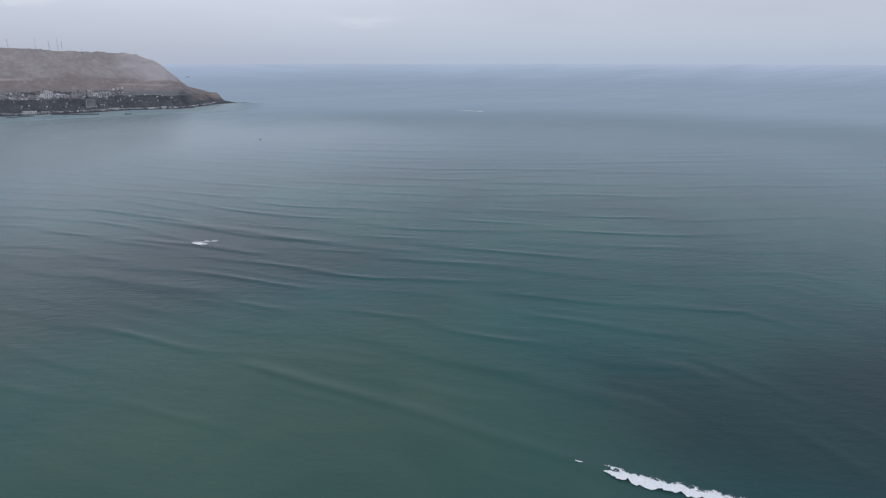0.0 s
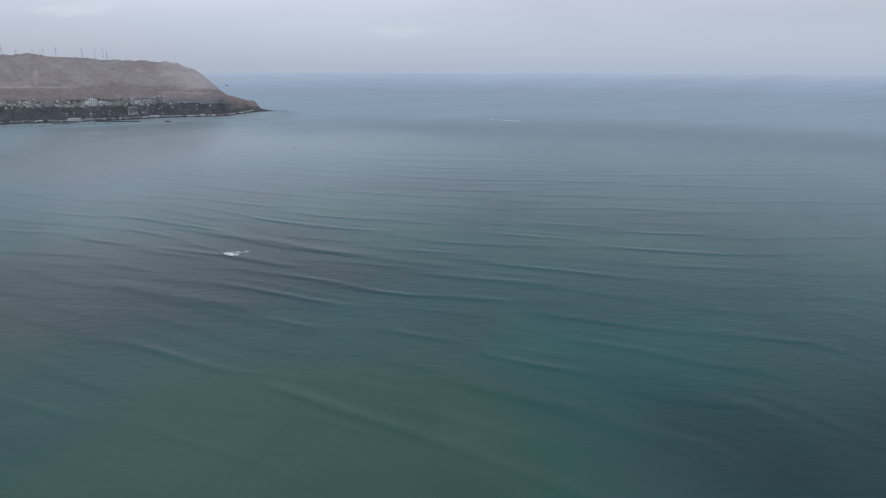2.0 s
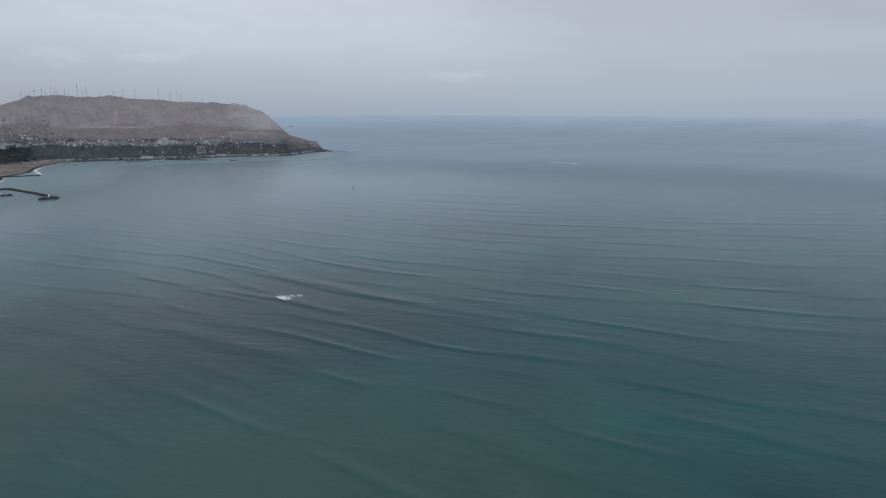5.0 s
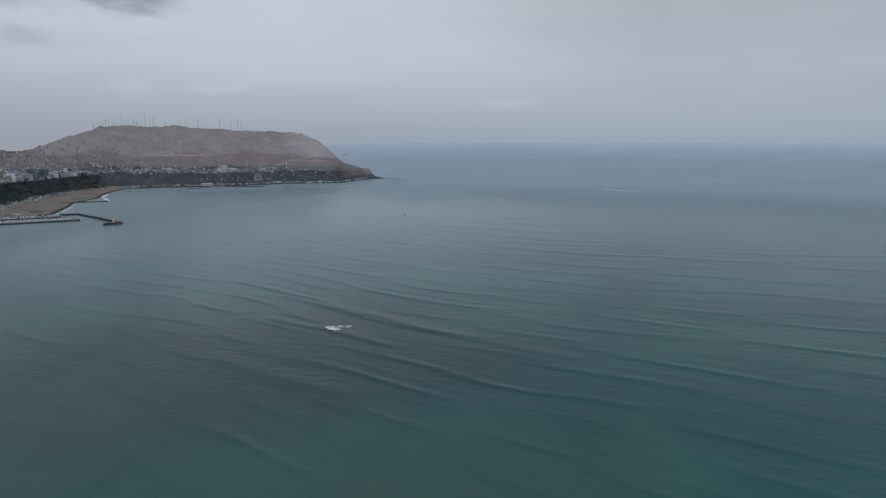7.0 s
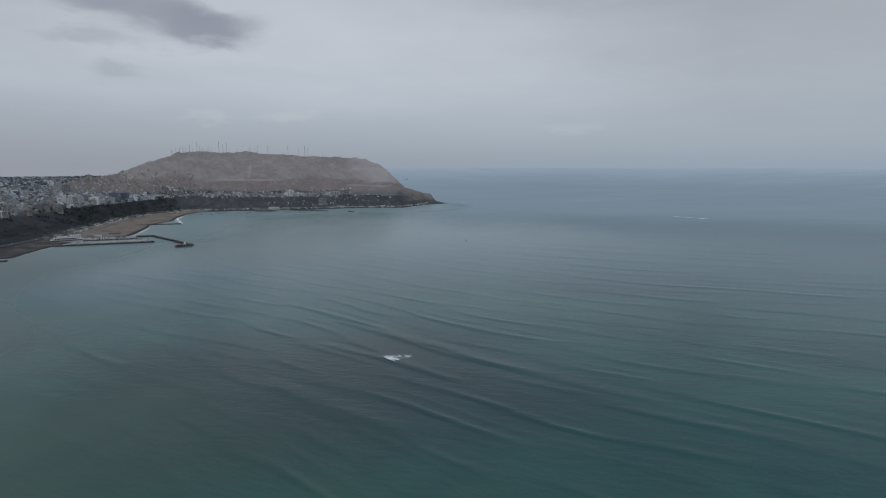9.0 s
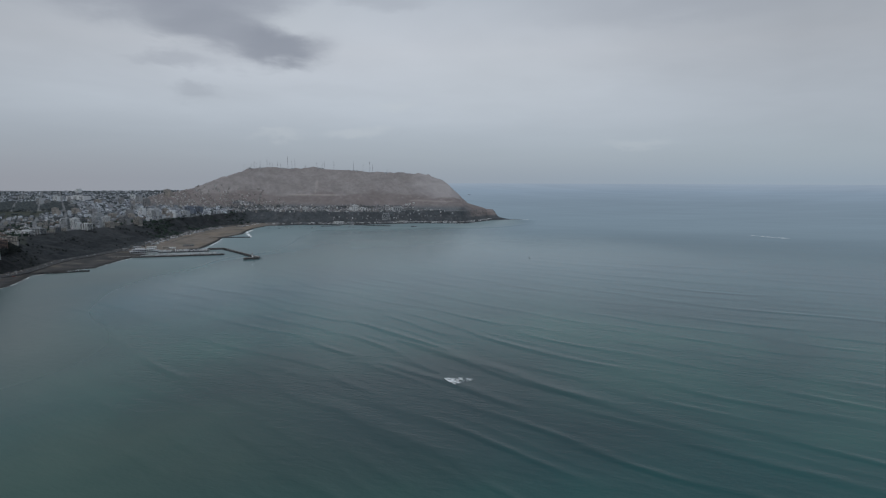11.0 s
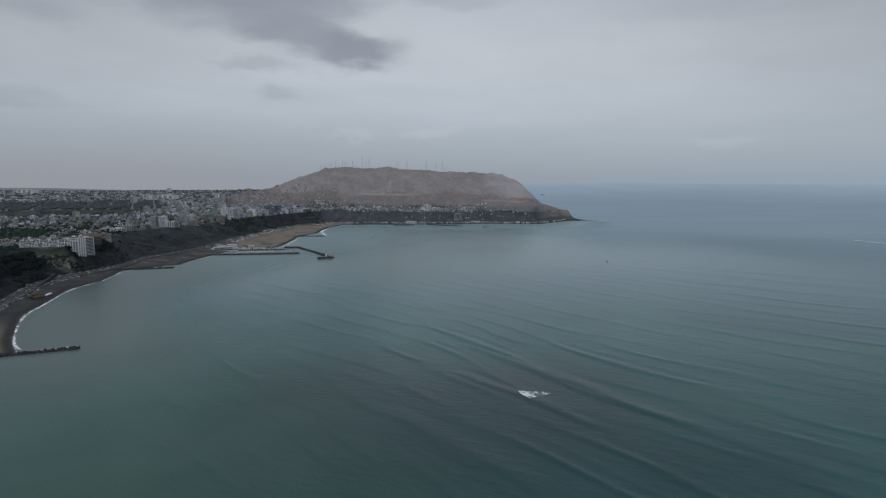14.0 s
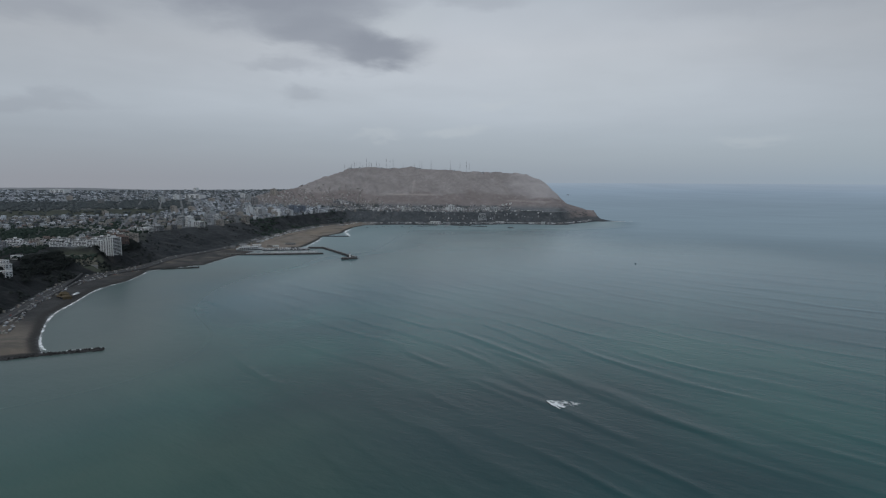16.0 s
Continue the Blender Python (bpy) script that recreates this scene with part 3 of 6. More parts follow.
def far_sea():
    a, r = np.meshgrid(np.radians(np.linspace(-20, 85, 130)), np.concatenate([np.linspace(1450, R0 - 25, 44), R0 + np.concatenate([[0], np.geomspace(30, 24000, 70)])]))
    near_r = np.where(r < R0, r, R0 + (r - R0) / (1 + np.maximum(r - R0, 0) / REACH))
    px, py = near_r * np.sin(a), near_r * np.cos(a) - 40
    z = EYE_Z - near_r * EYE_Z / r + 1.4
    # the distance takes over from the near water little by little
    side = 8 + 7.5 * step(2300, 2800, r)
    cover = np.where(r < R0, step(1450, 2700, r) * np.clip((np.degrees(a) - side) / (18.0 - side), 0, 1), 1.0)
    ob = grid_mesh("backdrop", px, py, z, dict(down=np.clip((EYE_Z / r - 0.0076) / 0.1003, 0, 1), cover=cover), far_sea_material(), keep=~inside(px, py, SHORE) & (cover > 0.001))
    return tagged(ob, "glowing backdrop sheet for the far sea, haze painted into its blue-grey glow", "sea", kind="structure")


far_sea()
sea = tagged(sea_sheet(), "grey-green ocean with long low swell under an overcast sky", "sea", kind="structure")

# ---------------------------------------------------------------- building blocks for things


class Solid:
    """Gathers corners and faces of one mesh."""

    def __init__(self):
        self.v, self.f, self.m = [], [], []

    def quad(self, pts, mat=0):
        i = len(self.v)
        self.v += [tuple(p) for p in pts]
        self.f.append(tuple(range(i, i + len(pts))))
        self.m.append(mat)

    def box(self, x0, x1, y0, y1, z0, z1, mat=0, taper=0.0, m=None):
        tx, ty = taper * (x1 - x0) / 2, taper * (y1 - y0) / 2
        c = [(x0, y0, z0), (x1, y0, z0), (x1, y1, z0), (x0, y1, z0),
             (x0 + tx, y0 + ty, z1), (x1 - tx, y0 + ty, z1), (x1 - tx, y1 - ty, z1), (x0 + tx, y1 - ty, z1)]
        if m is not None:
            c = [tuple(m @ Vector(p)) for p in c]
        i = len(self.v)
        self.v += c
        for f in ((0, 3, 2, 1), (4, 5, 6, 7), (0, 1, 5, 4), (1, 2, 6, 5), (2, 3, 7, 6), (3, 0, 4, 7)):
            self.f.append(tuple(i + k for k in f))
            self.m.append(mat)

    def beam(self, a, b, w, mat=0, sides=4, w2=None):
        a, b = Vector(a), Vector(b)
        w2 = w if w2 is None else w2
        d = (b - a).normalized()
        s = d.orthogonal().normalized()
        u = d.cross(s)
        i = len(self.v)
        for p, r in ((a, w / 2), (b, w2 / 2)):
            for k in range(sides):
                g = 2 * math.pi * k / sides
                self.v.append(tuple(p + r * (math.cos(g) * s + math.sin(g) * u)))
        for k in range(sides):
            n = (k + 1) % sides
            self.f.append((i + k, i + n, i + sides + n, i + sides + k))
            self.m.append(mat)
        self.f += [tuple(i + k for k in reversed(range(sides))), tuple(i + sides + k for k in range(sides))]
        self.m += [mat, mat]

    def lump(self, c, r, rng, flat=0.8, jag=0.25):
        """A jagged twenty-sided lump."""
        i = len(self.v)
        a = rng.uniform(0, 6.3)
        ca, sa = math.cos(a), math.sin(a)
        for x, y, z in ICO:
            k = r * (1 + rng.uniform(-jag, jag))
            self.v.append((c[0] + k * (x * ca - y * sa), c[1] + k * (x * sa + y * ca), c[2] + k * z * flat))
        self.f += [tuple(i + q for q in t) for t in ICO_FACES]
        self.m += [0] * 20

    def mesh(self, name, mats, smooth=False):
        me = bpy.data.meshes.new(name)
        me.from_pydata(self.v, [], self.f)
        for m in mats:
            me.materials.append(m)
        me.polygons.foreach_set("material_index", self.m)
        if smooth:
            me.polygons.foreach_set("use_smooth", [True] * len(self.f))
        me.update()
        return me


_b = bmesh.new()
bmesh.ops.create_icosphere(_b, subdivisions=1, radius=1.0)
ICO = [tuple(v.co) for v in _b.verts]
ICO_FACES = [tuple(v.index for v in f.verts) for f in _b.faces]
_b.free()


def part(name, me, parent, label="", at=None):
    """Links a mesh as one part of a thing."""
    ob = new(name, me)
    ob.parent = parent
    if at is not None:
        ob.matrix_basis = at
    return tagged(ob, label)


def thing(name, m, label, category, group="", kind=""):
    ob = new(name)
    ob.empty_display_size = 0.5
    ob.matrix_basis = m
    return tagged(ob, label, category, group, kind)


def paint(name, colour, rough=0.85, vary=0.18, scale=0.6, metal=0.0, grime=0.35):
    mat, nt, b = tree_of(name)
    v = coords(nt)
    n1 = noise_tex(nt, scale, 5, 0.6, v)
    n2 = noise_tex(nt, 1.0, 4, 0.6, coords(nt, (scale * 0.6, scale * 0.6, scale * 0.08)))
    lo = tuple(c * (1 - vary) for c in colour)
    hi = tuple(min(1, c * (1 + vary)) for c in colour)
    c = ramp(nt, n1, (0.3, lo), (0.7, hi))
    c = mix(nt, ramp(nt, n2, (0.52, grey(0)), (0.78, grey(grime))), c, tuple(k * 0.55 for k in colour))
    info_node = nt.nodes.new("ShaderNodeObjectInfo")
    tint = ramp(nt, info_node.outputs["Random"], (0.0, grey(0.8)), (1.0, grey(1.0)))
    c = mix(nt, 1.0, c, tint, "MULTIPLY")
    nt.links.new(c, b.inputs["Base Color"])
    b.inputs["Roughness"].default_value = rough
    b.inputs["Metallic"].default_value = metal
    bump(nt, b, n1, 0.25, 0.05)
    return mat


def island_paint(name, stops, rough=0.9, scale=0.4):
    mat, nt, b = tree_of(name)
    g = nt.nodes.new("ShaderNodeNewGeometry")
    c = ramp(nt, g.outputs["Random Per Island"], *stops)
    c.node.color_ramp.interpolation = "CONSTANT" if len(stops) > 4 else "LINEAR"
    n = noise_tex(nt, scale, 5, 0.6, coords(nt))
    c = mix(nt, 1.0, c, ramp(nt, n, (0.3, grey(0.72)), (0.7, grey(1.08))), "MULTIPLY")
    nt.links.new(c, b.inputs["Base Color"])
    b.inputs["Roughness"].default_value = rough
    b.inputs["Specular IOR Level"].default_value = 0.2
    bump(nt, b, n, 0.4, 0.3)
    return mat


WHITE = paint("white_render", (0.74, 0.76, 0.77))
PALE = paint("pale_grey_render", (0.42, 0.44, 0.455))
GREY = paint("grey_concrete", (0.28, 0.285, 0.29))
BEIGE = paint("beige_render", (0.37, 0.345, 0.315))
BRICK = paint("red_brown_render", (0.24, 0.165, 0.14))
BLUE = paint("blue_grey_cladding", (0.17, 0.20, 0.25))
YELLOW = paint("ochre_thatch_roof", (0.115, 0.088, 0.05))
ROOF = paint("dusty_flat_roof", (0.22, 0.21, 0.20))
TAR = paint("asphalt", (0.040, 0.041, 0.044), 0.9, 0.25, 0.15)
KERB = paint("kerb_concrete", (0.30, 0.295, 0.285))
STEEL = paint("weathered_mast_steel", (0.24, 0.24, 0.25), 0.6, 0.2, 0.3, 0.4)
BARK = paint("bark", (0.055, 0.043, 0.033))
HULL = paint("white_gelcoat_hull", (0.66, 0.67, 0.68), 0.35, 0.06)
DARK_HULL = paint("dark_painted_hull", (0.055, 0.06, 0.07), 0.5, 0.2)
TYRE = paint("tyre_rubber", (0.02, 0.02, 0.02))
ROCK = paint("dark_wet_rock", (0.030, 0.030, 0.031), 0.8, 0.4, 0.35)
LAWN = paint("park_grass", (0.105, 0.102, 0.080), 0.95, 0.35, 0.08)
GLASS, _nt, _p = tree_of("window_glass")
_p.inputs["Base Color"].default_value = (0.028, 0.034, 0.042, 1)
_p.inputs["Roughness"].default_value = 0.25
_p.inputs["Specular IOR Level"].default_value = 0.25
PAVE = paint("worn_pavement", (0.074, 0.074, 0.076))
LEAF = island_paint("dark_foliage", ((0.0, (0.020, 0.034, 0.030)), (0.5, (0.033, 0.052, 0.043)), (1.0, (0.056, 0.078, 0.062))))
SCRUB = island_paint("dry_scrub_foliage", ((0.0, (0.014, 0.019, 0.019)), (0.6, (0.021, 0.027, 0.026)), (1.0, (0.032, 0.036, 0.034))))
# leaves of distant trees: haze put into the colour, lighter and bluer
HAZED_LEAF = island_paint("hazed_far_foliage", ((0.0, (0.064, 0.080, 0.089)), (0.5, (0.090, 0.107, 0.114)), (1.0, (0.130, 0.144, 0.146))))
TOWN = island_paint("town_house_walls", ((0.0, (0.502, 0.531, 0.564)), (0.12, (0.228, 0.236, 0.254)), (0.26, (0.342, 0.330, 0.304)),
                                         (0.42, (0.125, 0.136, 0.151)), (0.56, (0.257, 0.206, 0.186)), (0.68, (0.331, 0.348, 0.372)),
                                         (0.78, (0.285, 0.277, 0.254)), (0.93, (0.707, 0.732, 0.769))))
# walls of the distant town: their paint is lightened to stand for haze
FAR_TOWN = island_paint("hazed_far_town_walls", ((0.0, (0.678, 0.730, 0.791)), (0.14, (0.360, 0.387, 0.424)), (0.30, (0.488, 0.518, 0.554)),
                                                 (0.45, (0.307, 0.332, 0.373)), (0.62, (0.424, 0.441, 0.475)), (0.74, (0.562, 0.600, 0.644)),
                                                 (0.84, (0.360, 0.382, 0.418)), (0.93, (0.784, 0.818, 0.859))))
SLOPE_TOWN = island_paint("hillside_house_walls", ((0.0, (0.44, 0.43, 0.425)), (0.2, (0.30, 0.28, 0.272)), (0.4, (0.34, 0.315, 0.305)),
                                                   (0.6, (0.27, 0.255, 0.25)), (0.75, (0.38, 0.365, 0.355)), (0.9, (0.58, 0.575, 0.57))))
VILLAGE = island_paint("village_house_walls", ((0.0, (0.66, 0.67, 0.68)), (0.14, (0.24, 0.25, 0.265)), (0.32, (0.36, 0.36, 0.37)),
                                               (0.46, (0.17, 0.18, 0.20)), (0.62, (0.28, 0.265, 0.255)), (0.76, (0.40, 0.40, 0.41)),
                                               (0.86, (0.21, 0.22, 0.235)), (0.95, (0.72, 0.72, 0.72))))
CARPAINT = [paint("car_paint_white", (0.6, 0.6, 0.6), 0.3, 0.03), paint("car_paint_grey", (0.16, 0.165, 0.17), 0.3, 0.03),
            paint("car_paint_black", (0.02, 0.02, 0.022), 0.3, 0.03), paint("car_paint_red", (0.25, 0.03, 0.025), 0.3, 0.03)]


def foam_material():
    mat, nt, b = tree_of("sea_foam")
    v = coords(nt)
    n = noise_tex(nt, 0.7, 6, 0.75, v, 0.8)
    b.inputs["Base Color"].default_value = (0.78, 0.81, 0.82, 1)
    b.inputs["Roughness"].default_value = 0.9
    cover = attr(nt, "cover")
    a = math_node(nt, "MULTIPLY", math_node(nt, "SUBTRACT", math_node(nt, "ADD", cover, n), 0.86), 5.0, True)
    nt.links.new(a, b.inputs["Alpha"])
    bump(nt, b, n, 0.8, 0.5)
    return mat


FOAM = foam_material()

# ---------------------------------------------------------------- coast road
def smooth_line(pts, gap):
    pts = np.array(pts, float)
    for _ in range(3):
        q = np.empty((2 * len(pts) - 2, 2))
        q[0::2], q[1::2] = 0.75 * pts[:-1] + 0.25 * pts[1:], 0.25 * pts[:-1] + 0.75 * pts[1:]
        pts = np.vstack([pts[:1], q, pts[-1:]])
    run = np.concatenate([[0], np.cumsum(np.hypot(*np.diff(pts, axis=0).T))])
    s = np.arange(0, run[-1], gap)
    return np.stack([np.interp(s, run, pts[:, 0]), np.interp(s, run, pts[:, 1])], 1)


toward = SHORE - FOOT
toward /= np.hypot(toward[:, :1], toward[:, 1:])
ROAD = smooth_line((FOOT + 15 * toward)[1:22], 8.0)
road_dir = np.gradient(ROAD, axis=0)
road_dir /= np.hypot(road_dir[:, :1], road_dir[:, 1:])
road_side = np.stack([road_dir[:, 1], -road_dir[:, 0]], 1)
road_z = land_height(ROAD[:, 0], ROAD[:, 1])[0] + 0.9
kern = np.ones(9) / 9
road_z = np.convolve(np.pad(road_z, 4, mode="edge"), kern, "valid")


def ribbon(name, lo, hi, z0, z1, material, label, category):
    """A solid strip along the road between two offsets, from z0 under to z1 over the roadway."""
    s = Solid()
    ring = []
    for p, n, z in zip(ROAD, road_side, road_z):
        a, b = p + n * lo, p + n * hi
        i = len(s.v)
        s.v += [(a[0], a[1], z + z0), (a[0], a[1], z + z1), (b[0], b[1], z + z1), (b[0], b[1], z + z0)]
        if ring:
            j = ring[-1]
            for k in range(4):
                n2 = (k + 1) % 4
                s.f.append((j + k, j + n2, i + n2, i + k))
                s.m.append(0)
        ring.append(i)
    return tagged(new(name, s.mesh(name, [material])), label, category, kind="structure")


ribbon("road", -8.5, 8.5, -3.0, 0.0, TAR, "grey asphalt coast road under the cliff", "road")
ribbon("kerb", -0.8, 0.8, -1.0, 0.16, PAVE, "raised concrete median of the coast road", "kerb")
ribbon("pavement", 8.5, 12.0, -3.0, 0.16, PAVE, "worn concrete pavement beside the beach", "pavement")
ribbon("pavement", -11.0, -8.5, -3.0, 0.16, PAVE, "worn concrete pavement below the cliff", "pavement")


def strip(line, half, high, material, name, label, category):
    """A solid strip along a line on the ground."""
    pts = smooth_line(line, 6.0)
    d = np.gradient(pts, axis=0)
    d /= np.hypot(d[:, :1], d[:, 1:])
    n = np.stack([d[:, 1], -d[:, 0]], 1)
    z = land_height(pts[:, 0], pts[:, 1])[0]
    z = np.convolve(np.pad(z, 4, mode="edge"), kern, "valid") + high
    s = Solid()
    for k, (p, q, h) in enumerate(zip(pts, n, z)):
        a, b = p - q * half, p + q * half
        s.v += [(a[0], a[1], h - 2), (a[0], a[1], h), (b[0], b[1], h), (b[0], b[1], h - 2)]
        if k:
            i = 4 * k
            for u in range(4):
                w = (u + 1) % 4
                s.f.append((i - 4 + u, i - 4 + w, i + w, i + u))
                s.m.append(0)
    return tagged(new(name, s.mesh(name, [material])), label, category, kind="structure")


strip((SHORE + (FOOT - SHORE) * 0.80)[14:21], 4.0, 0.5, PALE, "pavement", "pale concrete promenade behind the wide sandy beach", "pavement")
strip((SHORE + (FOOT - SHORE) * 0.62)[15:20], 2.2, 0.35, PAVE, "pavement", "worn path across the wide sandy beach", "pavement")

# ---------------------------------------------------------------- rock groynes and breakwater
def rock_meshes():
    out = []
    for k in range(5):
        r = random.Random(50 + k)
        s = Solid()
        s.lump((0, 0, 0), 1.0, r, 0.75, 0.28)
        out.append(s.mesh("rock", [ROCK]))
    return out


ROCKS = rock_meshes()


def groyne(points, wide, high, count, label, name="groyne", top=None):
    """A mound of boulders along a line, with a core under them."""
    g = thing(name, Matrix(), label, name)
    s = Solid()
    pts = [Vector((x, y, 0)) for x, y in points]
    prof = [(-1.0, -2.5), (-0.55, high * 0.45), (-0.25, high), (0.25, high), (0.55, high * 0.45), (1.0, -2.5)]
    ring = []
    rng = random.Random(len(points) * 31 + count)
    for a, b in zip(pts[:-1], pts[1:]):
        n = max(2, int((b - a).length / 3))
        d = (b - a).normalized()
        side = Vector((d.y, -d.x, 0))
        for k in range(n + (b is pts[-1])):
            p = a.lerp(b, k / n)
            i = len(s.v)
            for u, z in prof:
                s.v.append(tuple(p + side * (u * wide / 2 * rng.uniform(0.85, 1.15)) + Vector((0, 0, z * rng.uniform(0.8, 1.1)))))
            if ring:
                j = ring[-1]
                for q in range(5):
                    s.f.append((j + q, j + q + 1, i + q + 1, i + q))
                    s.m.append(0)
            ring.append(i)
    for i in (ring[0], ring[-1]):
        s.f.append(tuple(range(i, i + 6)))
        s.m.append(0)
    part("core", s.mesh("core", [ROCK]), g)
    if top:
        c = Solid()
        for a, b in zip(pts[:-1], pts[1:]):
            c.beam(a + Vector((0, 0, high)), b + Vector((0, 0, high)), top)
        part("walkway", c.mesh("walkway", [KERB]), g, "pale concrete walkway")
    runs = [(b - a).length for a, b in zip(pts[:-1], pts[1:])]
    for _ in range(count):
        q = rng.uniform(0, sum(runs))
        k = 0
        while q > runs[k] and k < len(runs) - 1:
            q -= runs[k]
            k += 1
        a, b = pts[k], pts[k + 1]
        d = (b - a).normalized()
        side = Vector((d.y, -d.x, 0))
        u = rng.uniform(-1, 1)
        z = np.interp(abs(u), [0, 0.25, 0.55, 1.0], [high, high, high * 0.45, -1.2])
        p = a + d * q + side * u * wide / 2 + Vector((0, 0, z))
        r = rng.uniform(0.9, 2.0)
        part("rock", rng.choice(ROCKS), g,
             at=Matrix.Translation(p) @ Euler((rng.uniform(0, 6), rng.uniform(0, 6), rng.uniform(0, 6))).to_matrix().to_4x4() @ Matrix.Diagonal((r, r, r, 1)))
    return g


groyne([(-580, 618), (-502, 653), (-467, 673), (-407, 696)], 12, 1.7, 260, "dark boulder groyne beside the near beach")
groyne([(-668, 1316), (-610, 1335), (-559, 1352)], 12, 2.3, 110, "dark boulder groyne on the stony beach")
groyne([(-480, 2092), (-400, 2093), (-333, 2094)], 14, 2.5, 70, "low boulder groyne at the wide sandy beach")
groyne([(-600, 1572), (-542, 1578), (-430, 1590), (-325, 1605)], 12, 3.0, 160, "dark boulder mole along the marina basin", "mole", 3.0)
groyne([(-396, 1735), (-352, 1738), (-286, 1626), (-222, 1512), (-258, 1499)], 15, 4.0, 200, "curved boulder breakwater at the marina mouth", "breakwater", 3.5)

# ---------------------------------------------------------------- vehicles on the coast road
def car_at(m, colour, label):
    car = thing("car", m, label, "car", "cars on the coast road")
    s = Solid()
    s.box(-2.2, 2.2, -0.9, 0.9, 0.35, 0.95, 0, 0.05)
    part("body", s.mesh("body", [colour]), car)
    s = Solid()
    s.box(-1.3, 1.1, -0.8, 0.8, 0.95, 1.5, 0, 0.25)
    part("cabin", s.mesh("cabin", [GLASS]), car, "dark glass cabin")
    s = Solid()
    s.box(-0.8, 0.6, -0.62, 0.62, 1.5, 1.54)
    part("roof", s.mesh("roof", [colour]), car)
    w = Solid()
    w.beam((0, -0.11, 0), (0, 0.11, 0), 0.66, 0, 10)
    wm = w.mesh("wheel", [TYRE])
    for x in (-1.35, 1.35):
        for y in (-0.82, 0.82):
            part("wheel", wm, car, at=pose(x, y, 0.33))
    return car


CARS = [car_at(pose(0, 0, 0), c, l) for c, l in zip(CARPAINT, (
    "white saloon car on the coast road", "grey saloon car on the coast road",
    "black saloon car on the coast road", "red saloon car on the coast road"))]
used_car = [False] * 4
rng = random.Random(11)
k = 6
while k < len(ROAD) - 12:
    lane = rng.choice((-6.3, -2.8, 2.8, 6.3))
    p = ROAD[k] + road_side[k] * lane
    ang = math.degrees(math.atan2(road_dir[k][1], road_dir[k][0])) + (180 if lane < 0 else 0)
    which = rng.choices(range(4), (5, 3, 2, 1))[0]
    m = pose(p[0], p[1], road_z[k], 0, 0, ang)
    if used_car[which]:
        copy_thing(CARS[which], m)
    else:
        CARS[which].matrix_basis = m
        used_car[which] = True
    k += rng.randint(2, 5)

# parked rows beside the beach
for k in list(range(10, 34)) + list(range(60, 84)):
    if rng.random() < 0.8:
        p = ROAD[k] + road_side[k] * 14.6
        which = rng.choices(range(4), (5, 3, 2, 1))[0]
        zz = ground_z(p[0], p[1])
        ang = math.degrees(math.atan2(road_dir[k][1], road_dir[k][0])) + 90
        copy_thing(CARS[which], pose(p[0], p[1], zz, 0, 0, ang))

# ---------------------------------------------------------------- buildings
pane = Solid()
pane.box(-0.5, 0.5, -0.06, 0.06, 0, 1)
PANE = pane.mesh("window", [GLASS])
pane = Solid()
pane.box(-0.5, 0.5, -0.06, 0.06, 0, 1)
pane.box(-0.56, 0.56, -0.16, 0.02, -0.08, 0.0, 1)
PANE_SILL = pane.mesh("window", [GLASS, KERB])
TAKEN = []
# wall behind balconies: shade of the recesses painted as a dark colour
SHADE = paint("painted_shade_wall", (0.065, 0.068, 0.072))


def facade(bld, w, d, storeys, each, bays, deep, sides, first=0):
    """Windows on the sides asked for: 0 front, 1 right, 2 back, 3 left."""
    for side in sides:
        wide, n = (w, bays) if side % 2 == 0 else (d, deep)
        off = (d if side % 2 == 0 else w) / 2
        turn = (0, 90, 180, 270)[side]
        for s in range(first, storeys):
            for b in range(n):
                u = (b + 0.5) / n * wide - wide / 2
                m = pose(0, 0, 0, 0, 0, turn) @ Matrix.Translation((u, -off - 0.02, s * each + 0.75)) @ Matrix.Diagonal((wide / n * 0.58, 1, each * 0.52, 1))
                part("window", PANE_SILL, bld, at=m)


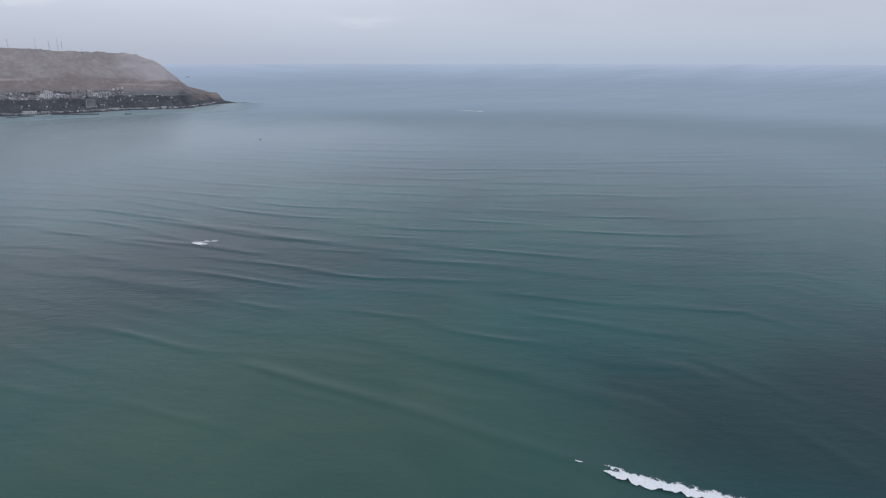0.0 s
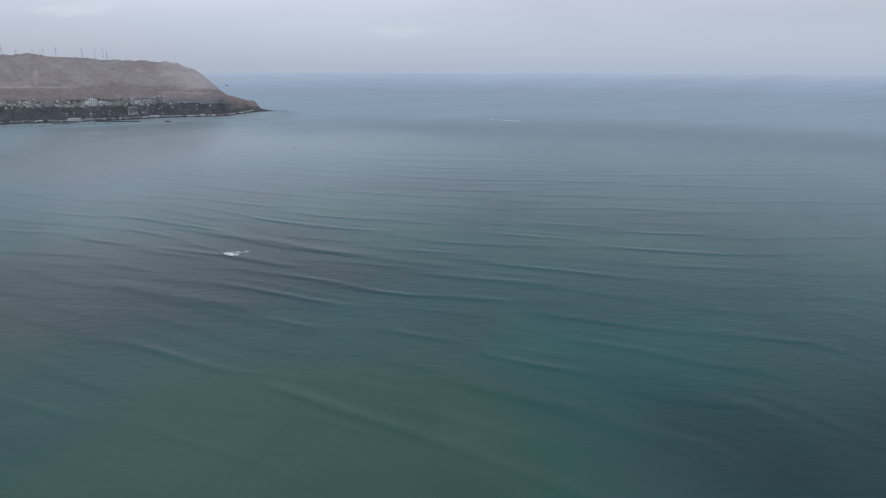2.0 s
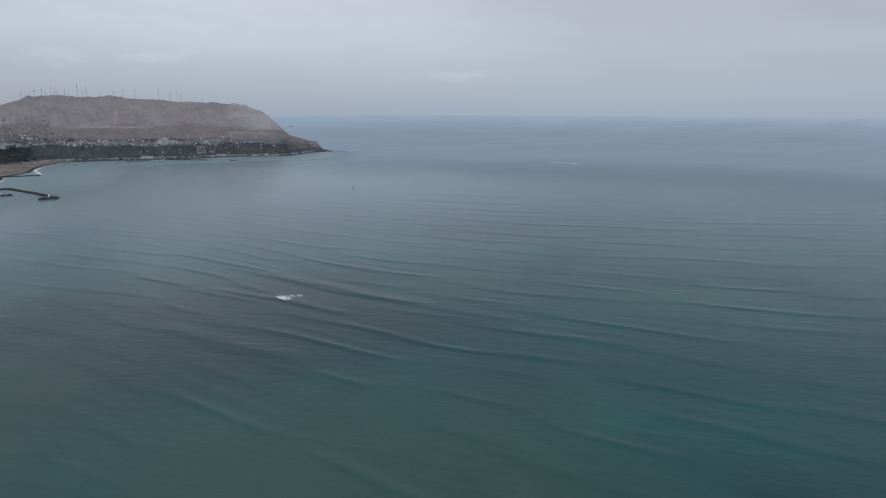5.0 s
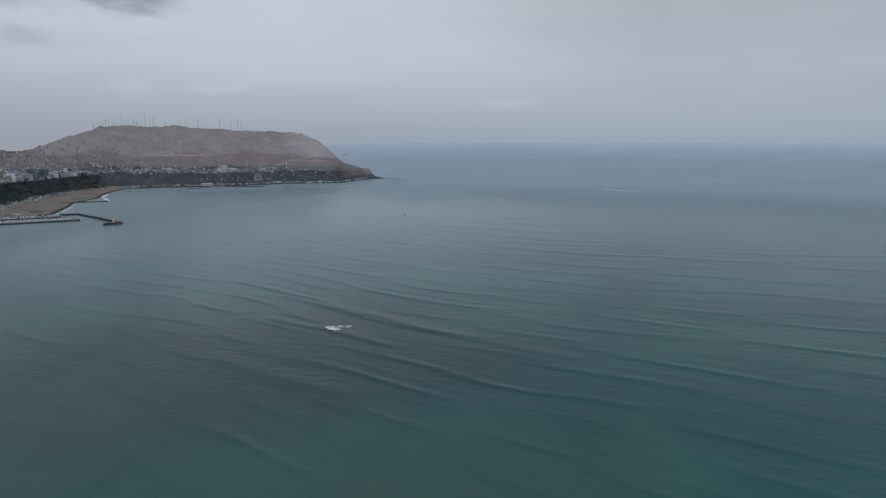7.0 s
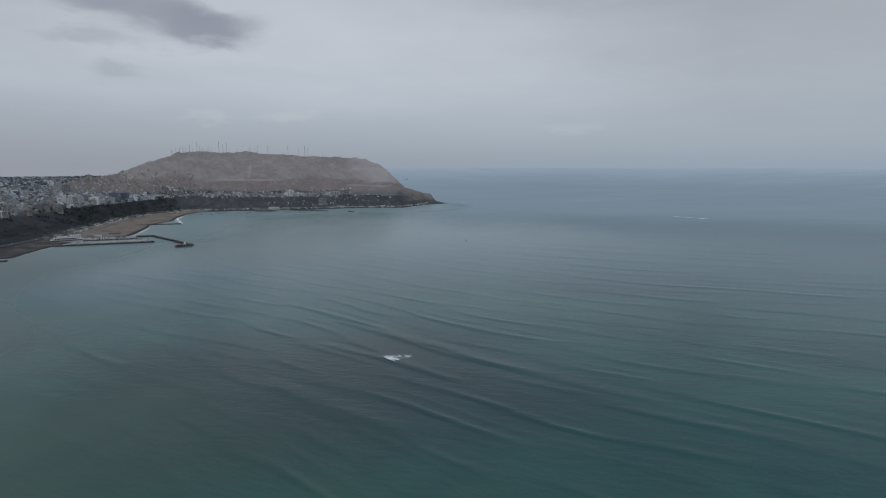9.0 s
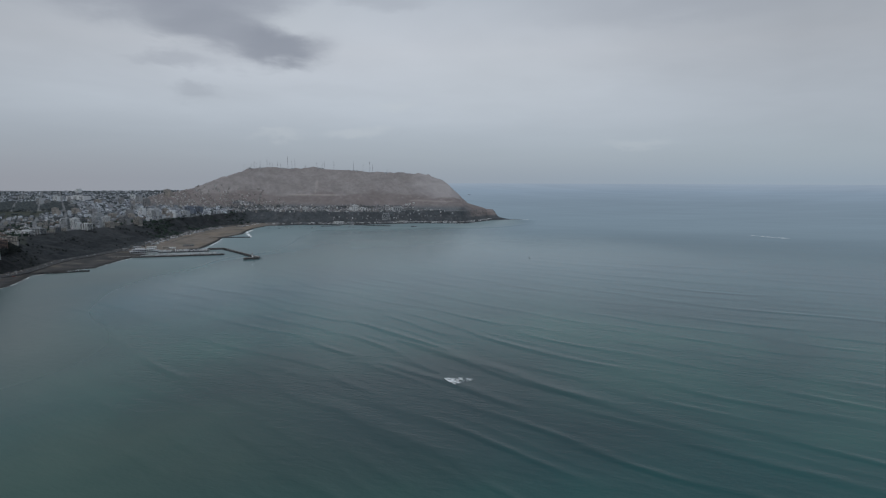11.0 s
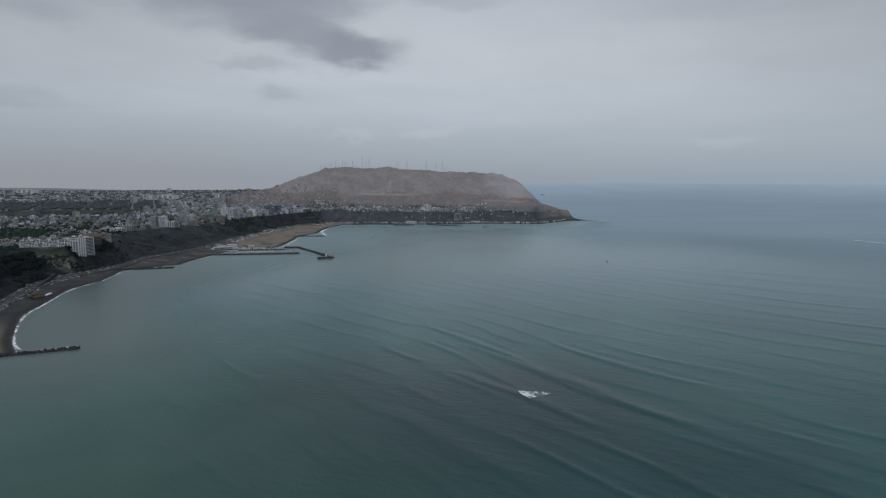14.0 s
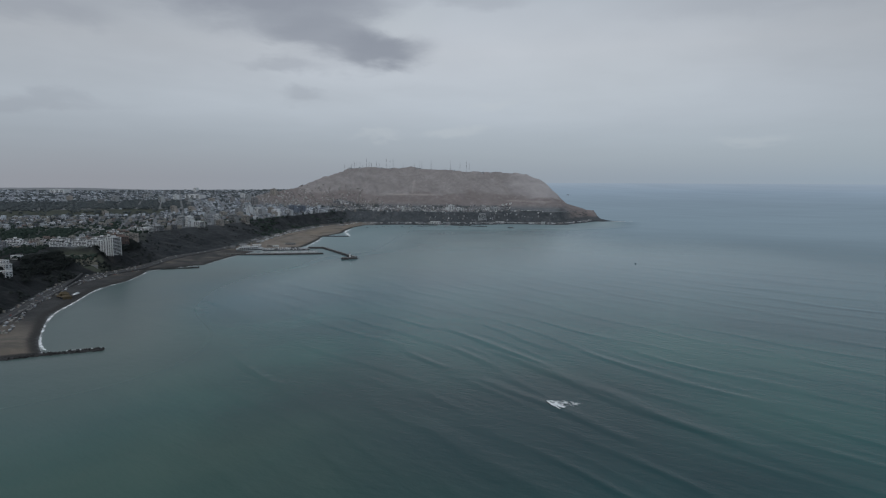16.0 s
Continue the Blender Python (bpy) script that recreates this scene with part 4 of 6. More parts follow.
def apartment(x, y, turn, w, d, storeys, mat, label, bays=5, deep=3, balcony=0.0, each=3.1, sides=(0, 1), z=None, crown=True, name="apartment_building", podium=0.0):
    z = ground_z(x, y) if z is None else z
    if math.hypot(x, y) > 2250 and name == "apartment_building":
        bays, sides = min(bays, 4 if y < 2900 else 3), (0,)
    if storeys >= 12 and y > 1600:
        storeys = round(storeys * 0.75)
    h = storeys * each
    TAKEN.append((x, y, max(w, d) * 0.62 + 4))
    b = thing(name, pose(x, y, z, 0, 0, turn), label, "building", "apartment blocks of the town")
    s = Solid()
    s.box(-w / 2, w / 2, -d / 2, d / 2, 0 if podium else -9, h)
    part("wall", s.mesh("wall", [SHADE if balcony else mat]), b)
    if podium:
        s = Solid()
        s.box(-w / 2 + 1.5, w / 2 - 1.5, -d / 2 + 1.5, d / 2 - 1.5, -podium, 0.0)
        part("podium", s.mesh("podium", [TAR]), b, "dark concrete podium on the slope")
    s = Solid()
    t = 0.35
    for x0, x1, y0, y1 in ((-w / 2 - .15, w / 2 + .15, -d / 2 - .15, -d / 2 + t), (-w / 2 - .15, w / 2 + .15, d / 2 - t, d / 2 + .15),
                           (-w / 2 - .15, -w / 2 + t, -d / 2 + t, d / 2 - t), (w / 2 - t, w / 2 + .15, -d / 2 + t, d / 2 - t)):
        s.box(x0, x1, y0, y1, h, h + 1.1)
    part("parapet", s.mesh("parapet", [mat]), b)
    s = Solid()
    s.box(-w / 2 + t, w / 2 - t, -d / 2 + t, d / 2 - t, h, h + 0.12)
    part("roof", s.mesh("roof", [ROOF]), b, "dusty flat roof")
    if crown:
        s = Solid()
        s.box(-w * 0.18, w * 0.16, -d * 0.2, d * 0.22, h + 0.1, h + 3.6)
        s.box(-w * 0.20, w * 0.18, -d * 0.22, d * 0.24, h + 3.6, h + 3.9)
        part("stair_tower", s.mesh("stair_tower", [mat]), b)
    if balcony:
        s = Solid()
        s.box(-w / 2, w / 2, -d / 2 - balcony, -d / 2, -0.2, 0.0)
        s.box(-w / 2, w / 2, -d / 2 - balcony, -d / 2 - balcony + 0.15, 0.0, 0.85)
        s.box(w / 2, w / 2 + balcony, -d / 2 - balcony, d / 2, -0.2, 0.0)
        s.box(w / 2 + balcony - 0.15, w / 2 + balcony, -d / 2 - balcony, d / 2, 0.0, 0.85)
        me = s.mesh("balcony", [mat])
        for k in range(1, storeys):
            part("balcony", me, b, at=pose(0, 0, k * each))
        s = Solid()
        for u in (-0.5, -0.17, 0.17, 0.5):
            s.box(w * u - 0.55, w * u + 0.55, -d / 2 - balcony * 0.95, -d / 2, 0, h)
        s.box(w / 2, w / 2 + balcony * 0.95, d / 2 - 0.5, d / 2, 0, h)
        part("fin_walls", s.mesh("fin_walls", [mat]), b)
    if not balcony and storeys >= 5 and each < 4:
        s = Solid()
        s.box(-w / 2 - 0.25, w / 2 + 0.25, -d / 2 - 0.55, -d / 2 - 0.02, -0.2, 0.25)
        band = s.mesh("floor_band", [mat])
        for k in range(1, storeys, 1 if math.hypot(x, y) < 2250 else 3):
            part("floor_band", band, b, at=pose(0, 0, k * each))
        if storeys >= 8:
            side = 1 if int(abs(x) + y) % 2 else -1
            s = Solid()
            s.box(side * (w / 2 + 0.02) if side > 0 else -w / 2 - w * 0.45, w / 2 + w * 0.45 if side > 0 else -w / 2 - 0.02, -d * 0.32, d * 0.4, -9, h * 0.72)
            wing = part("wing", s.mesh("wing", [mat]), b)
            for k in range(int(storeys * 0.72) - 1):
                for q in (-1, 1) if math.hypot(x, y) < 2250 else ():
                    part("window", PANE, wing, at=Matrix.Translation((side * w * 0.725 + q * w * 0.11, -d * 0.32 - 0.03, k * each + 0.9)) @ Matrix.Diagonal((w * 0.14, 1, each * 0.5, 1)))
    facade(b, w, d, storeys, each, bays, deep, sides)
    return b


def terraced_block(x, y, turn, w, d, n, mat, label, seed, z=None):
    """A low block of flats: each storey steps back a little, with glazing behind piers and a balcony wall."""
    r = random.Random(seed)
    z = ground_z(x, y) if z is None else z
    TAKEN.append((x, y, max(w, d) * 0.62 + 4))
    b = thing("apartment_building", pose(x, y, z, 0, 0, turn), label, "building", "apartment blocks of the town")
    pier = Solid()
    pier.box(-0.5, 0.5, -1.3, 0.0, 0, 2.9)
    pier = pier.mesh("pier", [mat])
    x0, x1 = -w / 2, w / 2
    for k in range(n):
        if k:
            x0 += r.choice((0, 0, 0, 0.12)) * w
            x1 -= r.choice((0, 0, 0, 0.12)) * w
        front = -d / 2 + 1.1 * k
        s = Solid()
        s.box(x0, x1, front + 1.4, d / 2, k * 3.1 - (10 if k == 0 else 0), k * 3.1 + 3.1)
        storey = part("storey", s.mesh("storey", [mat]), b)
        s = Solid()
        s.box(x0 + 0.5, x1 - 0.5, front + 1.28, front + 1.38, k * 3.1 + 0.3, k * 3.1 + 2.7)
        part("glazing", s.mesh("glazing", [GLASS]), storey, "dark glazing")
        s = Solid()
        s.box(x1 + 0.02, x1 + 0.10, front + 3.0, d / 2 - 2.0, k * 3.1 + 0.9, k * 3.1 + 2.3)
        part("glazing", s.mesh("glazing", [GLASS]), storey, "dark glazing")
        s = Solid()
        s.box(x0 - 0.2, x1 + 0.2, front - 0.1, front + 1.4, k * 3.1 - 0.12, k * 3.1 + 0.12)
        s.box(x0 - 0.2, x1 + 0.2, front - 0.1, front + 0.1, k * 3.1 + 0.12, k * 3.1 + 1.0)
        part("balcony", s.mesh("balcony", [mat]), storey)
        count = max(3, int((x1 - x0) / 5.5))
        for q in range(count + 1):
            if 0 < q < count and r.random() < 0.25:
                continue
            u = x0 + (x1 - x0) * q / count
            wide = r.choice((0.7, 1.2, 2.2))
            part("pier", pier, storey, at=Matrix.Translation((min(max(u, x0 + wide / 2), x1 - wide / 2), front + 1.4, k * 3.1 + 0.12)) @ Matrix.Diagonal((wide, 1, 1, 1)))
    s = Solid()
    s.box(x0 - 0.3, x1 + 0.3, -d / 2 + 1.1 * n, d / 2 + 0.3, n * 3.1, n * 3.1 + 0.5)
    part("roof", s.mesh("roof", [ROOF]), b, "dusty flat roof")
    s = Solid()
    u = r.uniform(x0 * 0.5, x1 * 0.3)
    s.box(u, u + 5, 0, d / 2 - 1, n * 3.1 + 0.5, n * 3.1 + 3.3)
    part("stair_tower", s.mesh("stair_tower", [mat]), b)
    return b


FACE = -28  # fronts of the towers
apartment(-732, 1316, FACE + 4, 21, 19, 13, WHITE, "white thirteen-storey apartment tower with deep balconies above the cliff", 5, 4, 2.0, sides=(0, 1, 2, 3), z=33, podium=16)
apartment(-757, 1330, FACE + 4, 25, 18, 9, WHITE, "white nine-storey wing beside the tall apartment tower", 6, 4, 1.8, sides=(0, 1), z=36, podium=16, crown=False)
apartment(-772, 1425, FACE - 10, 26, 20, 6, BRICK, "red-brown apartment block with a white front", 6, 4, 1.2, sides=(0, 1), z=46)
for k, (x, y, turn, w, d, n, mat, label) in enumerate((
        (-792, 1345, 14, 30, 16, 5, WHITE, "white terraced apartment block above the cliff"), (-828, 1352, 20, 32, 15, 4, WHITE, "white terraced apartment block beside palms"),
        (-870, 1340, 24, 34, 16, 4, WHITE, "white terraced apartment block above the cliff"), (-912, 1342, 18, 36, 15, 3, PALE, "pale terraced apartment block among trees"),
        (-955, 1335, 25, 34, 15, 3, WHITE, "white terraced apartment block among trees"), (-1000, 1325, 20, 36, 16, 3, PALE, "pale terraced apartment block among trees"),
        (-1045, 1330, 22, 34, 15, 3, WHITE, "white terraced apartment block among trees"), (-812, 1400, 12, 34, 16, 5, WHITE, "white five-storey terraced block behind the cliff edge"),
        (-860, 1396, 20, 34, 16, 4, PALE, "pale terraced block in the second row"), (-905, 1400, 26, 38, 16, 4, WHITE, "white terraced block in the second row"),
        (-955, 1392, 18, 36, 15, 3, BEIGE, "beige terraced block in the second row"), (-1005, 1388, 22, 36, 15, 3, WHITE, "white terraced block in the second row"),
        (-830, 1462, 16, 40, 16, 4, WHITE, "long white terraced block on the cliff edge"), (-880, 1455, 20, 36, 16, 3, BRICK, "red-brown terraced block in the third row"),
        (-800, 1520, 14, 34, 15, 4, BEIGE, "beige terraced block on the cliff edge"), (-845, 1535, 18, 30, 14, 3, BRICK, "red-brown terraced block near the cliff edge"))):
    terraced_block(x, y, turn, w, d, n, mat, label, 300 + k)
for k, (x, y, n, mat, label) in enumerate((
        (-868, 1588, 3, WHITE, "white stepped house above the cliff"), (-905, 1596, 2, BRICK, "red-brown house behind the cliff edge"),
        (-946, 1588, 3, PALE, "pale house behind the cliff edge"), (-884, 1640, 3, BRICK, "red-brown stepped house above the cliff"),
        (-922, 1652, 3, WHITE, "white stepped house behind the cliff edge"), (-962, 1640, 2, BEIGE, "beige house among garden trees"),
        (-900, 1694, 3, PALE, "pale stepped house behind the white block"), (-938, 1704, 2, BRICK, "red-brown house among garden trees"),
        (-880, 1800, 3, WHITE, "white stepped house near the towers"), (-915, 1764, 3, WHITE, "white house among garden trees"),
        (-950, 1812, 2, BRICK, "red-brown house near the towers"), (-990, 1700, 3, WHITE, "white house among garden trees"),
        (-895, 1850, 3, PALE, "pale stepped house near the towers"), (-935, 1872, 3, WHITE, "white stepped house near the towers"))):
    terraced_block(x, y, 18 + 5 * (k % 3), 26 + 3 * (k % 4), 14, n, mat, label, 340 + k)
apartment(-851, 1700, FACE + 8, 40, 18, 4, WHITE, "white stepped apartment block on the cliff edge", 9, 4, 1.2)
apartment(-838, 1745, FACE, 30, 18, 5, PALE, "pale apartment block on the cliff edge", 7, 4, 1.2)
apartment(-832, 1900, FACE + 5, 22, 22, 13, PALE, "pale tall tower block", 5, 5)
apartment(-808, 1895, FACE - 3, 17, 20, 14, WHITE, "white tall tower block", 4, 5)
apartment(-775, 1890, FACE, 28, 18, 6, WHITE, "white mid-rise block between two towers", 6, 4, 1.2)
apartment(-785, 1990, FACE + 2, 18, 18, 13, PALE, "pale slender tower block", 4, 4)
apartment(-762, 2010, FACE + 9, 14, 18, 14, WHITE, "white slender tower block", 3, 4)
apartment(-742, 1980, FACE - 5, 22, 16, 5, BEIGE, "beige mid-rise block on the cliff edge", 5, 4)
apartment(-735, 2080, FACE, 22, 18, 12, GREY, "grey tall tower block", 6, 4)
apartment(-702, 2120, FACE + 4, 18, 18, 8, BEIGE, "beige eight-storey tower block", 4, 4)
apartment(-790, 2440, FACE, 18, 18, 15, WHITE, "tall white tower block in the town", 4, 4)
apartment(-762, 2450, FACE + 3, 16, 18, 13, WHITE, "white tower block with a plain side", 4, 4)
apartment(-735, 2420, FACE - 6, 24, 18, 9, PALE, "pale nine-storey block in the town", 5, 4)
apartment(-712, 2470, FACE, 16, 16, 13, BEIGE, "beige tower block in the town", 4, 4)
apartment(-685, 2440, FACE + 8, 26, 18, 8, WHITE, "white eight-storey block in the town", 6, 4)
apartment(-640, 2480, FACE, 30, 18, 7, PALE, "pale seven-storey block in the town", 6, 4)
apartment(-655, 2600, FACE, 30, 20, 10, BLUE, "blue-grey glazed office block in the town", 8, 5)
apartment(-622, 2630, FACE + 5, 24, 20, 9, BLUE, "dark blue-grey apartment block", 6, 4)
apartment(-900, 2300, FACE, 26, 18, 8, PALE, "pale eight-storey block in the town", 5, 4)
apartment(-960, 2420, FACE, 24, 18, 9, GREY, "grey nine-storey block in the town", 5, 4)
apartment(-1360, 3280, FACE, 120, 40, 4, WHITE, "long white low hall in the far town", 14, 4, each=5)
apartment(-2330, 3640, FACE, 150, 40, 4, WHITE, "very long white hall in the far town", 14, 4, each=5)
apartment(-1630, 3300, FACE, 60, 30, 5, PALE, "pale hall in the far town", 8, 4)
apartment(-1650, 4000, FACE, 24, 24, 8, WHITE, "lone white tower on the far skyline", 3, 3)
for x, y, w, mat in ((-815, 1130, 18, WHITE), (-795, 1062, 22, WHITE), (-830, 1085, 14, PALE), (-772, 1040, 16, WHITE)):
    apartment(x, y, FACE + 10, w, 12, 2, mat, "white villa among trees on the cliff", 4, 2, sides=(0, 1), crown=False, name="villa")
apartment(-750, 1008, FACE + 6, 20, 12, 3, WHITE, "white villa on a dark podium on the cliff", 4, 2, sides=(0, 1), z=36, podium=14, crown=False, name="villa")
rb = random.Random(23)
for k in range(26):
    r, az = rb.uniform(2450, 3500), radians(rb.uniform(-33, -15))
    x, y = r * math.sin(az), r * math.cos(az)
    mat, word = rb.choice(((WHITE, "white"), (PALE, "pale grey"), (GREY, "grey"), (BEIGE, "beige")))
    n = rb.randint(5, 10)
    apartment(x, y, FACE + rb.uniform(-12, 12), rb.uniform(16, 34), rb.uniform(14, 20), n, mat, f"{word} mid-rise block far off in the town", 4, 3)
# waterfront of the village below the hill
apartment(40, 2800, 0, 30, 22, 9, WHITE, "white nine-storey block above the village shore", 6, 4)
apartment(75, 2810, 0, 44, 18, 5, WHITE, "white five-storey block above the village shore", 8, 4)
apartment(240, 2805, 0, 40, 18, 6, PALE, "pale mid-rise block above the village shore", 7, 4)
apartment(215, 2815, 6, 26, 16, 5, WHITE, "white mid-rise block above the village shore", 6, 4)
apartment(-120, 2800, 0, 30, 16, 5, PALE, "pale mid-rise block above the village shore", 6, 4)
apartment(-190, 2805, 0, 24, 16, 6, WHITE, "white mid-rise block above the village shore", 5, 4)


def stepped_hotel():
    """A tower that narrows upwards in terraces."""
    b = thing("clubhouse_tower", pose(180, 2726, ground_z(180, 2722)), "grey terraced tower that narrows upwards beside the village pier", "building")
    for k in range(7):
        s = Solid()
        w = 38 - 1.9 * k
        s.box(-w / 2, w / 2, -12 + 0.5 * k, 12, k * 3.6 - (12 if k == 0 else 0), k * 3.6 + 3.2)
        s.box(-w / 2 - 0.8, w / 2 + 0.8, -13.2 + 0.5 * k, 12.4, k * 3.6 + 3.2, k * 3.6 + 3.6)
        storey = part("storey", s.mesh("storey", [PALE]), b)
        for u in range(7):
            m = Matrix.Translation(((u - 3) * w / 7.4, -12.05 + 0.5 * k, k * 3.6 + 0.7)) @ Matrix.Diagonal((w / 7.4 * 0.75, 1, 2.0, 1))
            part("window", PANE, storey, at=m)


stepped_hotel()
for x, y, w, d, h in ((-35, 2655, 46, 20, 9), (15, 2662, 30, 16, 7), (260, 2700, 40, 14, 6), (310, 2705, 30, 12, 5), (400, 2680, 26, 10, 5), (450, 2672, 18, 10, 6), (480, 2668, 24, 9, 4), (585, 2715, 20, 9, 4)):
    apartment(x, y, 0, w, d, max(1, int(h / 3)), WHITE if w != 30 else PALE, "low white waterfront pavilion at the village shore", 6, 2, each=3.0, z=3.2, crown=False, name="pavilion")


# ---------------------------------------------------------------- houses near the cliff
def house(m, w, d, storeys, mat, label):
    h = storeys * 3.0
    b = thing("house", m, label, "house", "houses of the town")
    s = Solid()
    s.box(-w / 2, w / 2, -d / 2, d / 2, -4, h)
    s.box(-w / 2, w * 0.1, -d / 2 - 1.6, -d / 2, -4, 3.0)
    part("wall", s.mesh("wall", [mat]), b)
    s = Solid()
    s.box(-w / 2 - .2, w / 2 + .2, -d / 2 - .2, -d / 2 + .2, h, h + .9)
    s.box(-w / 2 - .2, w / 2 + .2, d / 2 - .2, d / 2 + .2, h, h + .9)
    s.box(-w / 2 - .2, -w / 2 + .2, -d / 2 + .2, d / 2 - .2, h, h + .9)
    s.box(w / 2 - .2, w / 2 + .2, -d / 2 + .2, d / 2 - .2, h, h + .9)
    part("parapet", s.mesh("parapet", [mat]), b)
    s = Solid()
    s.box(-w / 2 + .2, w / 2 - .2, -d / 2 + .2, d / 2 - .2, h, h + .1)
    part("roof", s.mesh("roof", [ROOF]), b, "dusty flat roof")
    s = Solid()
    s.box(w * .08, w * .4, -d * .1, d * .35, h + .1, h + 2.6)
    part("roof_room", s.mesh("roof_room", [mat]), b)
    s = Solid()
    s.beam((-w * .2, d * .2, h + .1), (-w * .2, d * .2, h + 1.7), 1.3, 0, 10)
    part("water_tank", s.mesh("water_tank", [TYRE]), b, "black water tank")
    facade(b, w, d, storeys, 3.0, 3, 2, (0, 1))
    return b


HOUSES = [house(pose(0, 0, 0), w, d, n, mat, f"{word} flat-roofed house with a roof room") for w, d, n, mat, word in (
    (11, 13, 2, WHITE, "white"), (12, 10, 3, PALE, "pale grey"), (10, 12, 2, BEIGE, "beige"), (13, 11, 3, WHITE, "white three-storey"),
    (9, 12, 2, BRICK, "red-brown"), (12, 12, 2, GREY, "grey"), (14, 10, 2, PALE, "wide pale grey"), (10, 10, 3, BEIGE, "tall beige"))]
first_house = [True] * len(HOUSES)


# ---------------------------------------------------------------- trees
def tree_mesh(seed, tall, spread):
    r = random.Random(seed)
    t = Solid()
    t.beam((0, 0, -1.0), (0.2, 0.1, tall * 0.55), 0.8, 0, 7, 0.4)
    for k in range(4):
        a = k * 1.6 + r.uniform(0, 0.8)
        t.beam((0.1, 0, tall * (0.35 + 0.05 * k)), (spread * 0.55 * math.cos(a), spread * 0.55 * math.sin(a), tall * r.uniform(0.6, 0.8)), 0.35, 0, 5, 0.12)
    c = Solid()
    for _ in range(46):
        a, q = r.uniform(0, 6.3), spread * math.sqrt(r.uniform(0, 1))
        z = tall * (0.48 + 0.5 * r.uniform(0, 1) * (1 - 0.55 * (q / spread) ** 2))
        c.lump((q * math.cos(a), q * math.sin(a), z), r.uniform(0.6, 1.5), r, 0.75, 0.4)
    return t.mesh("trunk", [BARK]), c.mesh("crown", [LEAF])


def tree(m, seed, tall, spread, label):
    ob = thing("tree", m, label, "tree", "trees above the cliff")
    trunk, crown = tree_mesh(seed, tall, spread)
    part("trunk", trunk, ob)
    part("crown", crown, ob)
    return ob


TREES = [tree(pose(0, 0, 0), 70 + k, tall, spread, label) for k, (tall, spread, label) in enumerate((
    (9, 4.5, "broad dark-leaved tree in the town"), (12, 4.0, "tall dark-leaved tree in the town"),
    (7, 4.0, "low round dark-leaved tree in the town"), (11, 5.5, "wide spreading dark-leaved tree in the town")))]
first_tree = [True] * 4

# ---------------------------------------------------------------- town plan: streets, blocks, belts of trees
rt = random.Random(5)
cells = []
ca, sa = math.cos(radians(24)), math.sin(radians(24))
for iu in range(-330, 330):
    for iv in range(0, 330):
        if iu % 6 == 0 or iv % 4 == 0:
            continue
        u, v = iu * 15.0 + rt.uniform(-1.5, 1.5), iv * 16.0 + rt.uniform(-1.5, 1.5)
        x, y = -400 + u * ca - v * sa, 500 + u * sa + v * ca
        if x > -0.80 * (y + 120) and y > 640 and x < 600 and math.hypot(x, y) < 4550:
            cells.append((x, y))
cells = np.array(cells)
cz, cinfo = land_height(cells[:, 0], cells[:, 1])
belt = value_noise(cells[:, 0], cells[:, 1], 300, 77, 3)
big_wood = step(2930, 2980, cinfo["far"]) * step(3480, 3380, cinfo["far"] + 120 * belt) * (cells[:, 0] < -0.42 * cells[:, 1])
wood_band = (np.abs(cinfo["far"] - 1985 + 40 * belt) < 165) & (cells[:, 0] < -0.50 * cells[:, 1])
golf_here = (cinfo["far"] > 2600) & (cinfo["far"] < 2960) & (cells[:, 0] < -1130)
edge_wood = (cells[:, 1] < 1300) & (cinfo["edge"] < 130)
near, stuff_house, slope_house, woods, tree_spots = [], [], [], [], []
for k, (x, y) in enumerate(cells):
    if not cinfo["top"][k] or cinfo["edge"][k] < 9 or cinfo["cut"][k] > 0:
        continue
    if any((x - a) ** 2 + (y - b) ** 2 < r * r for a, b, r in TAKEN):
        continue
    q = rt.random()
    hill_h = cinfo["hill"][k]
    village = y > 2740 and x > -520
    if hill_h > 7:
        upper = 72 if x < -430 else 34 if x < -300 else 12
        if hill_h < upper * (0.4 + rt.random()) and x < 330:
            slope_house.append((x, y, cz[k]))
        continue
    if village:
        continue
    leafy = (0.22 if cinfo["far"][k] < 2100 else 0.2) + 0.5 * max(0, belt[k]) + 0.75 * big_wood[k] + (0.9 if wood_band[k] else 0) + (0.8 if edge_wood[k] else 0)
    if golf_here[k]:
        if q < 0.12 + 0.6 * max(0, belt[k] - 0.1):
            woods.append((x, y, cz[k]))
        continue
    if q < leafy:
        (tree_spots if cinfo["far"][k] < 1750 else woods).append((x, y, cz[k]))
    elif q < 0.93:
        (near if cinfo["far"][k] < 1800 else stuff_house).append((x, y, cz[k]))

for x, y, z in near[:60]:
    k = rt.randrange(len(HOUSES))
    m = pose(x, y, z, 0, 0, 24 - 50 + rt.choice((0, 90, 180)) * 0 + rt.uniform(-4, 4))
    if first_house[k]:
        HOUSES[k].matrix_basis, first_house[k] = m, False
    else:
        copy_thing(HOUSES[k], m)
stuff_house += near[60:]
for x, y, z in tree_spots[:200]:
    k = rt.randrange(4)
    s = rt.uniform(0.75, 1.25)
    m = pose(x + rt.uniform(-4, 4), y + rt.uniform(-4, 4), z, 0, 0, rt.uniform(0, 360))
    if first_tree[k]:
        TREES[k].matrix_basis, first_tree[k] = m, False
    else:
        copy_thing(TREES[k], m)
woods += tree_spots[200:]


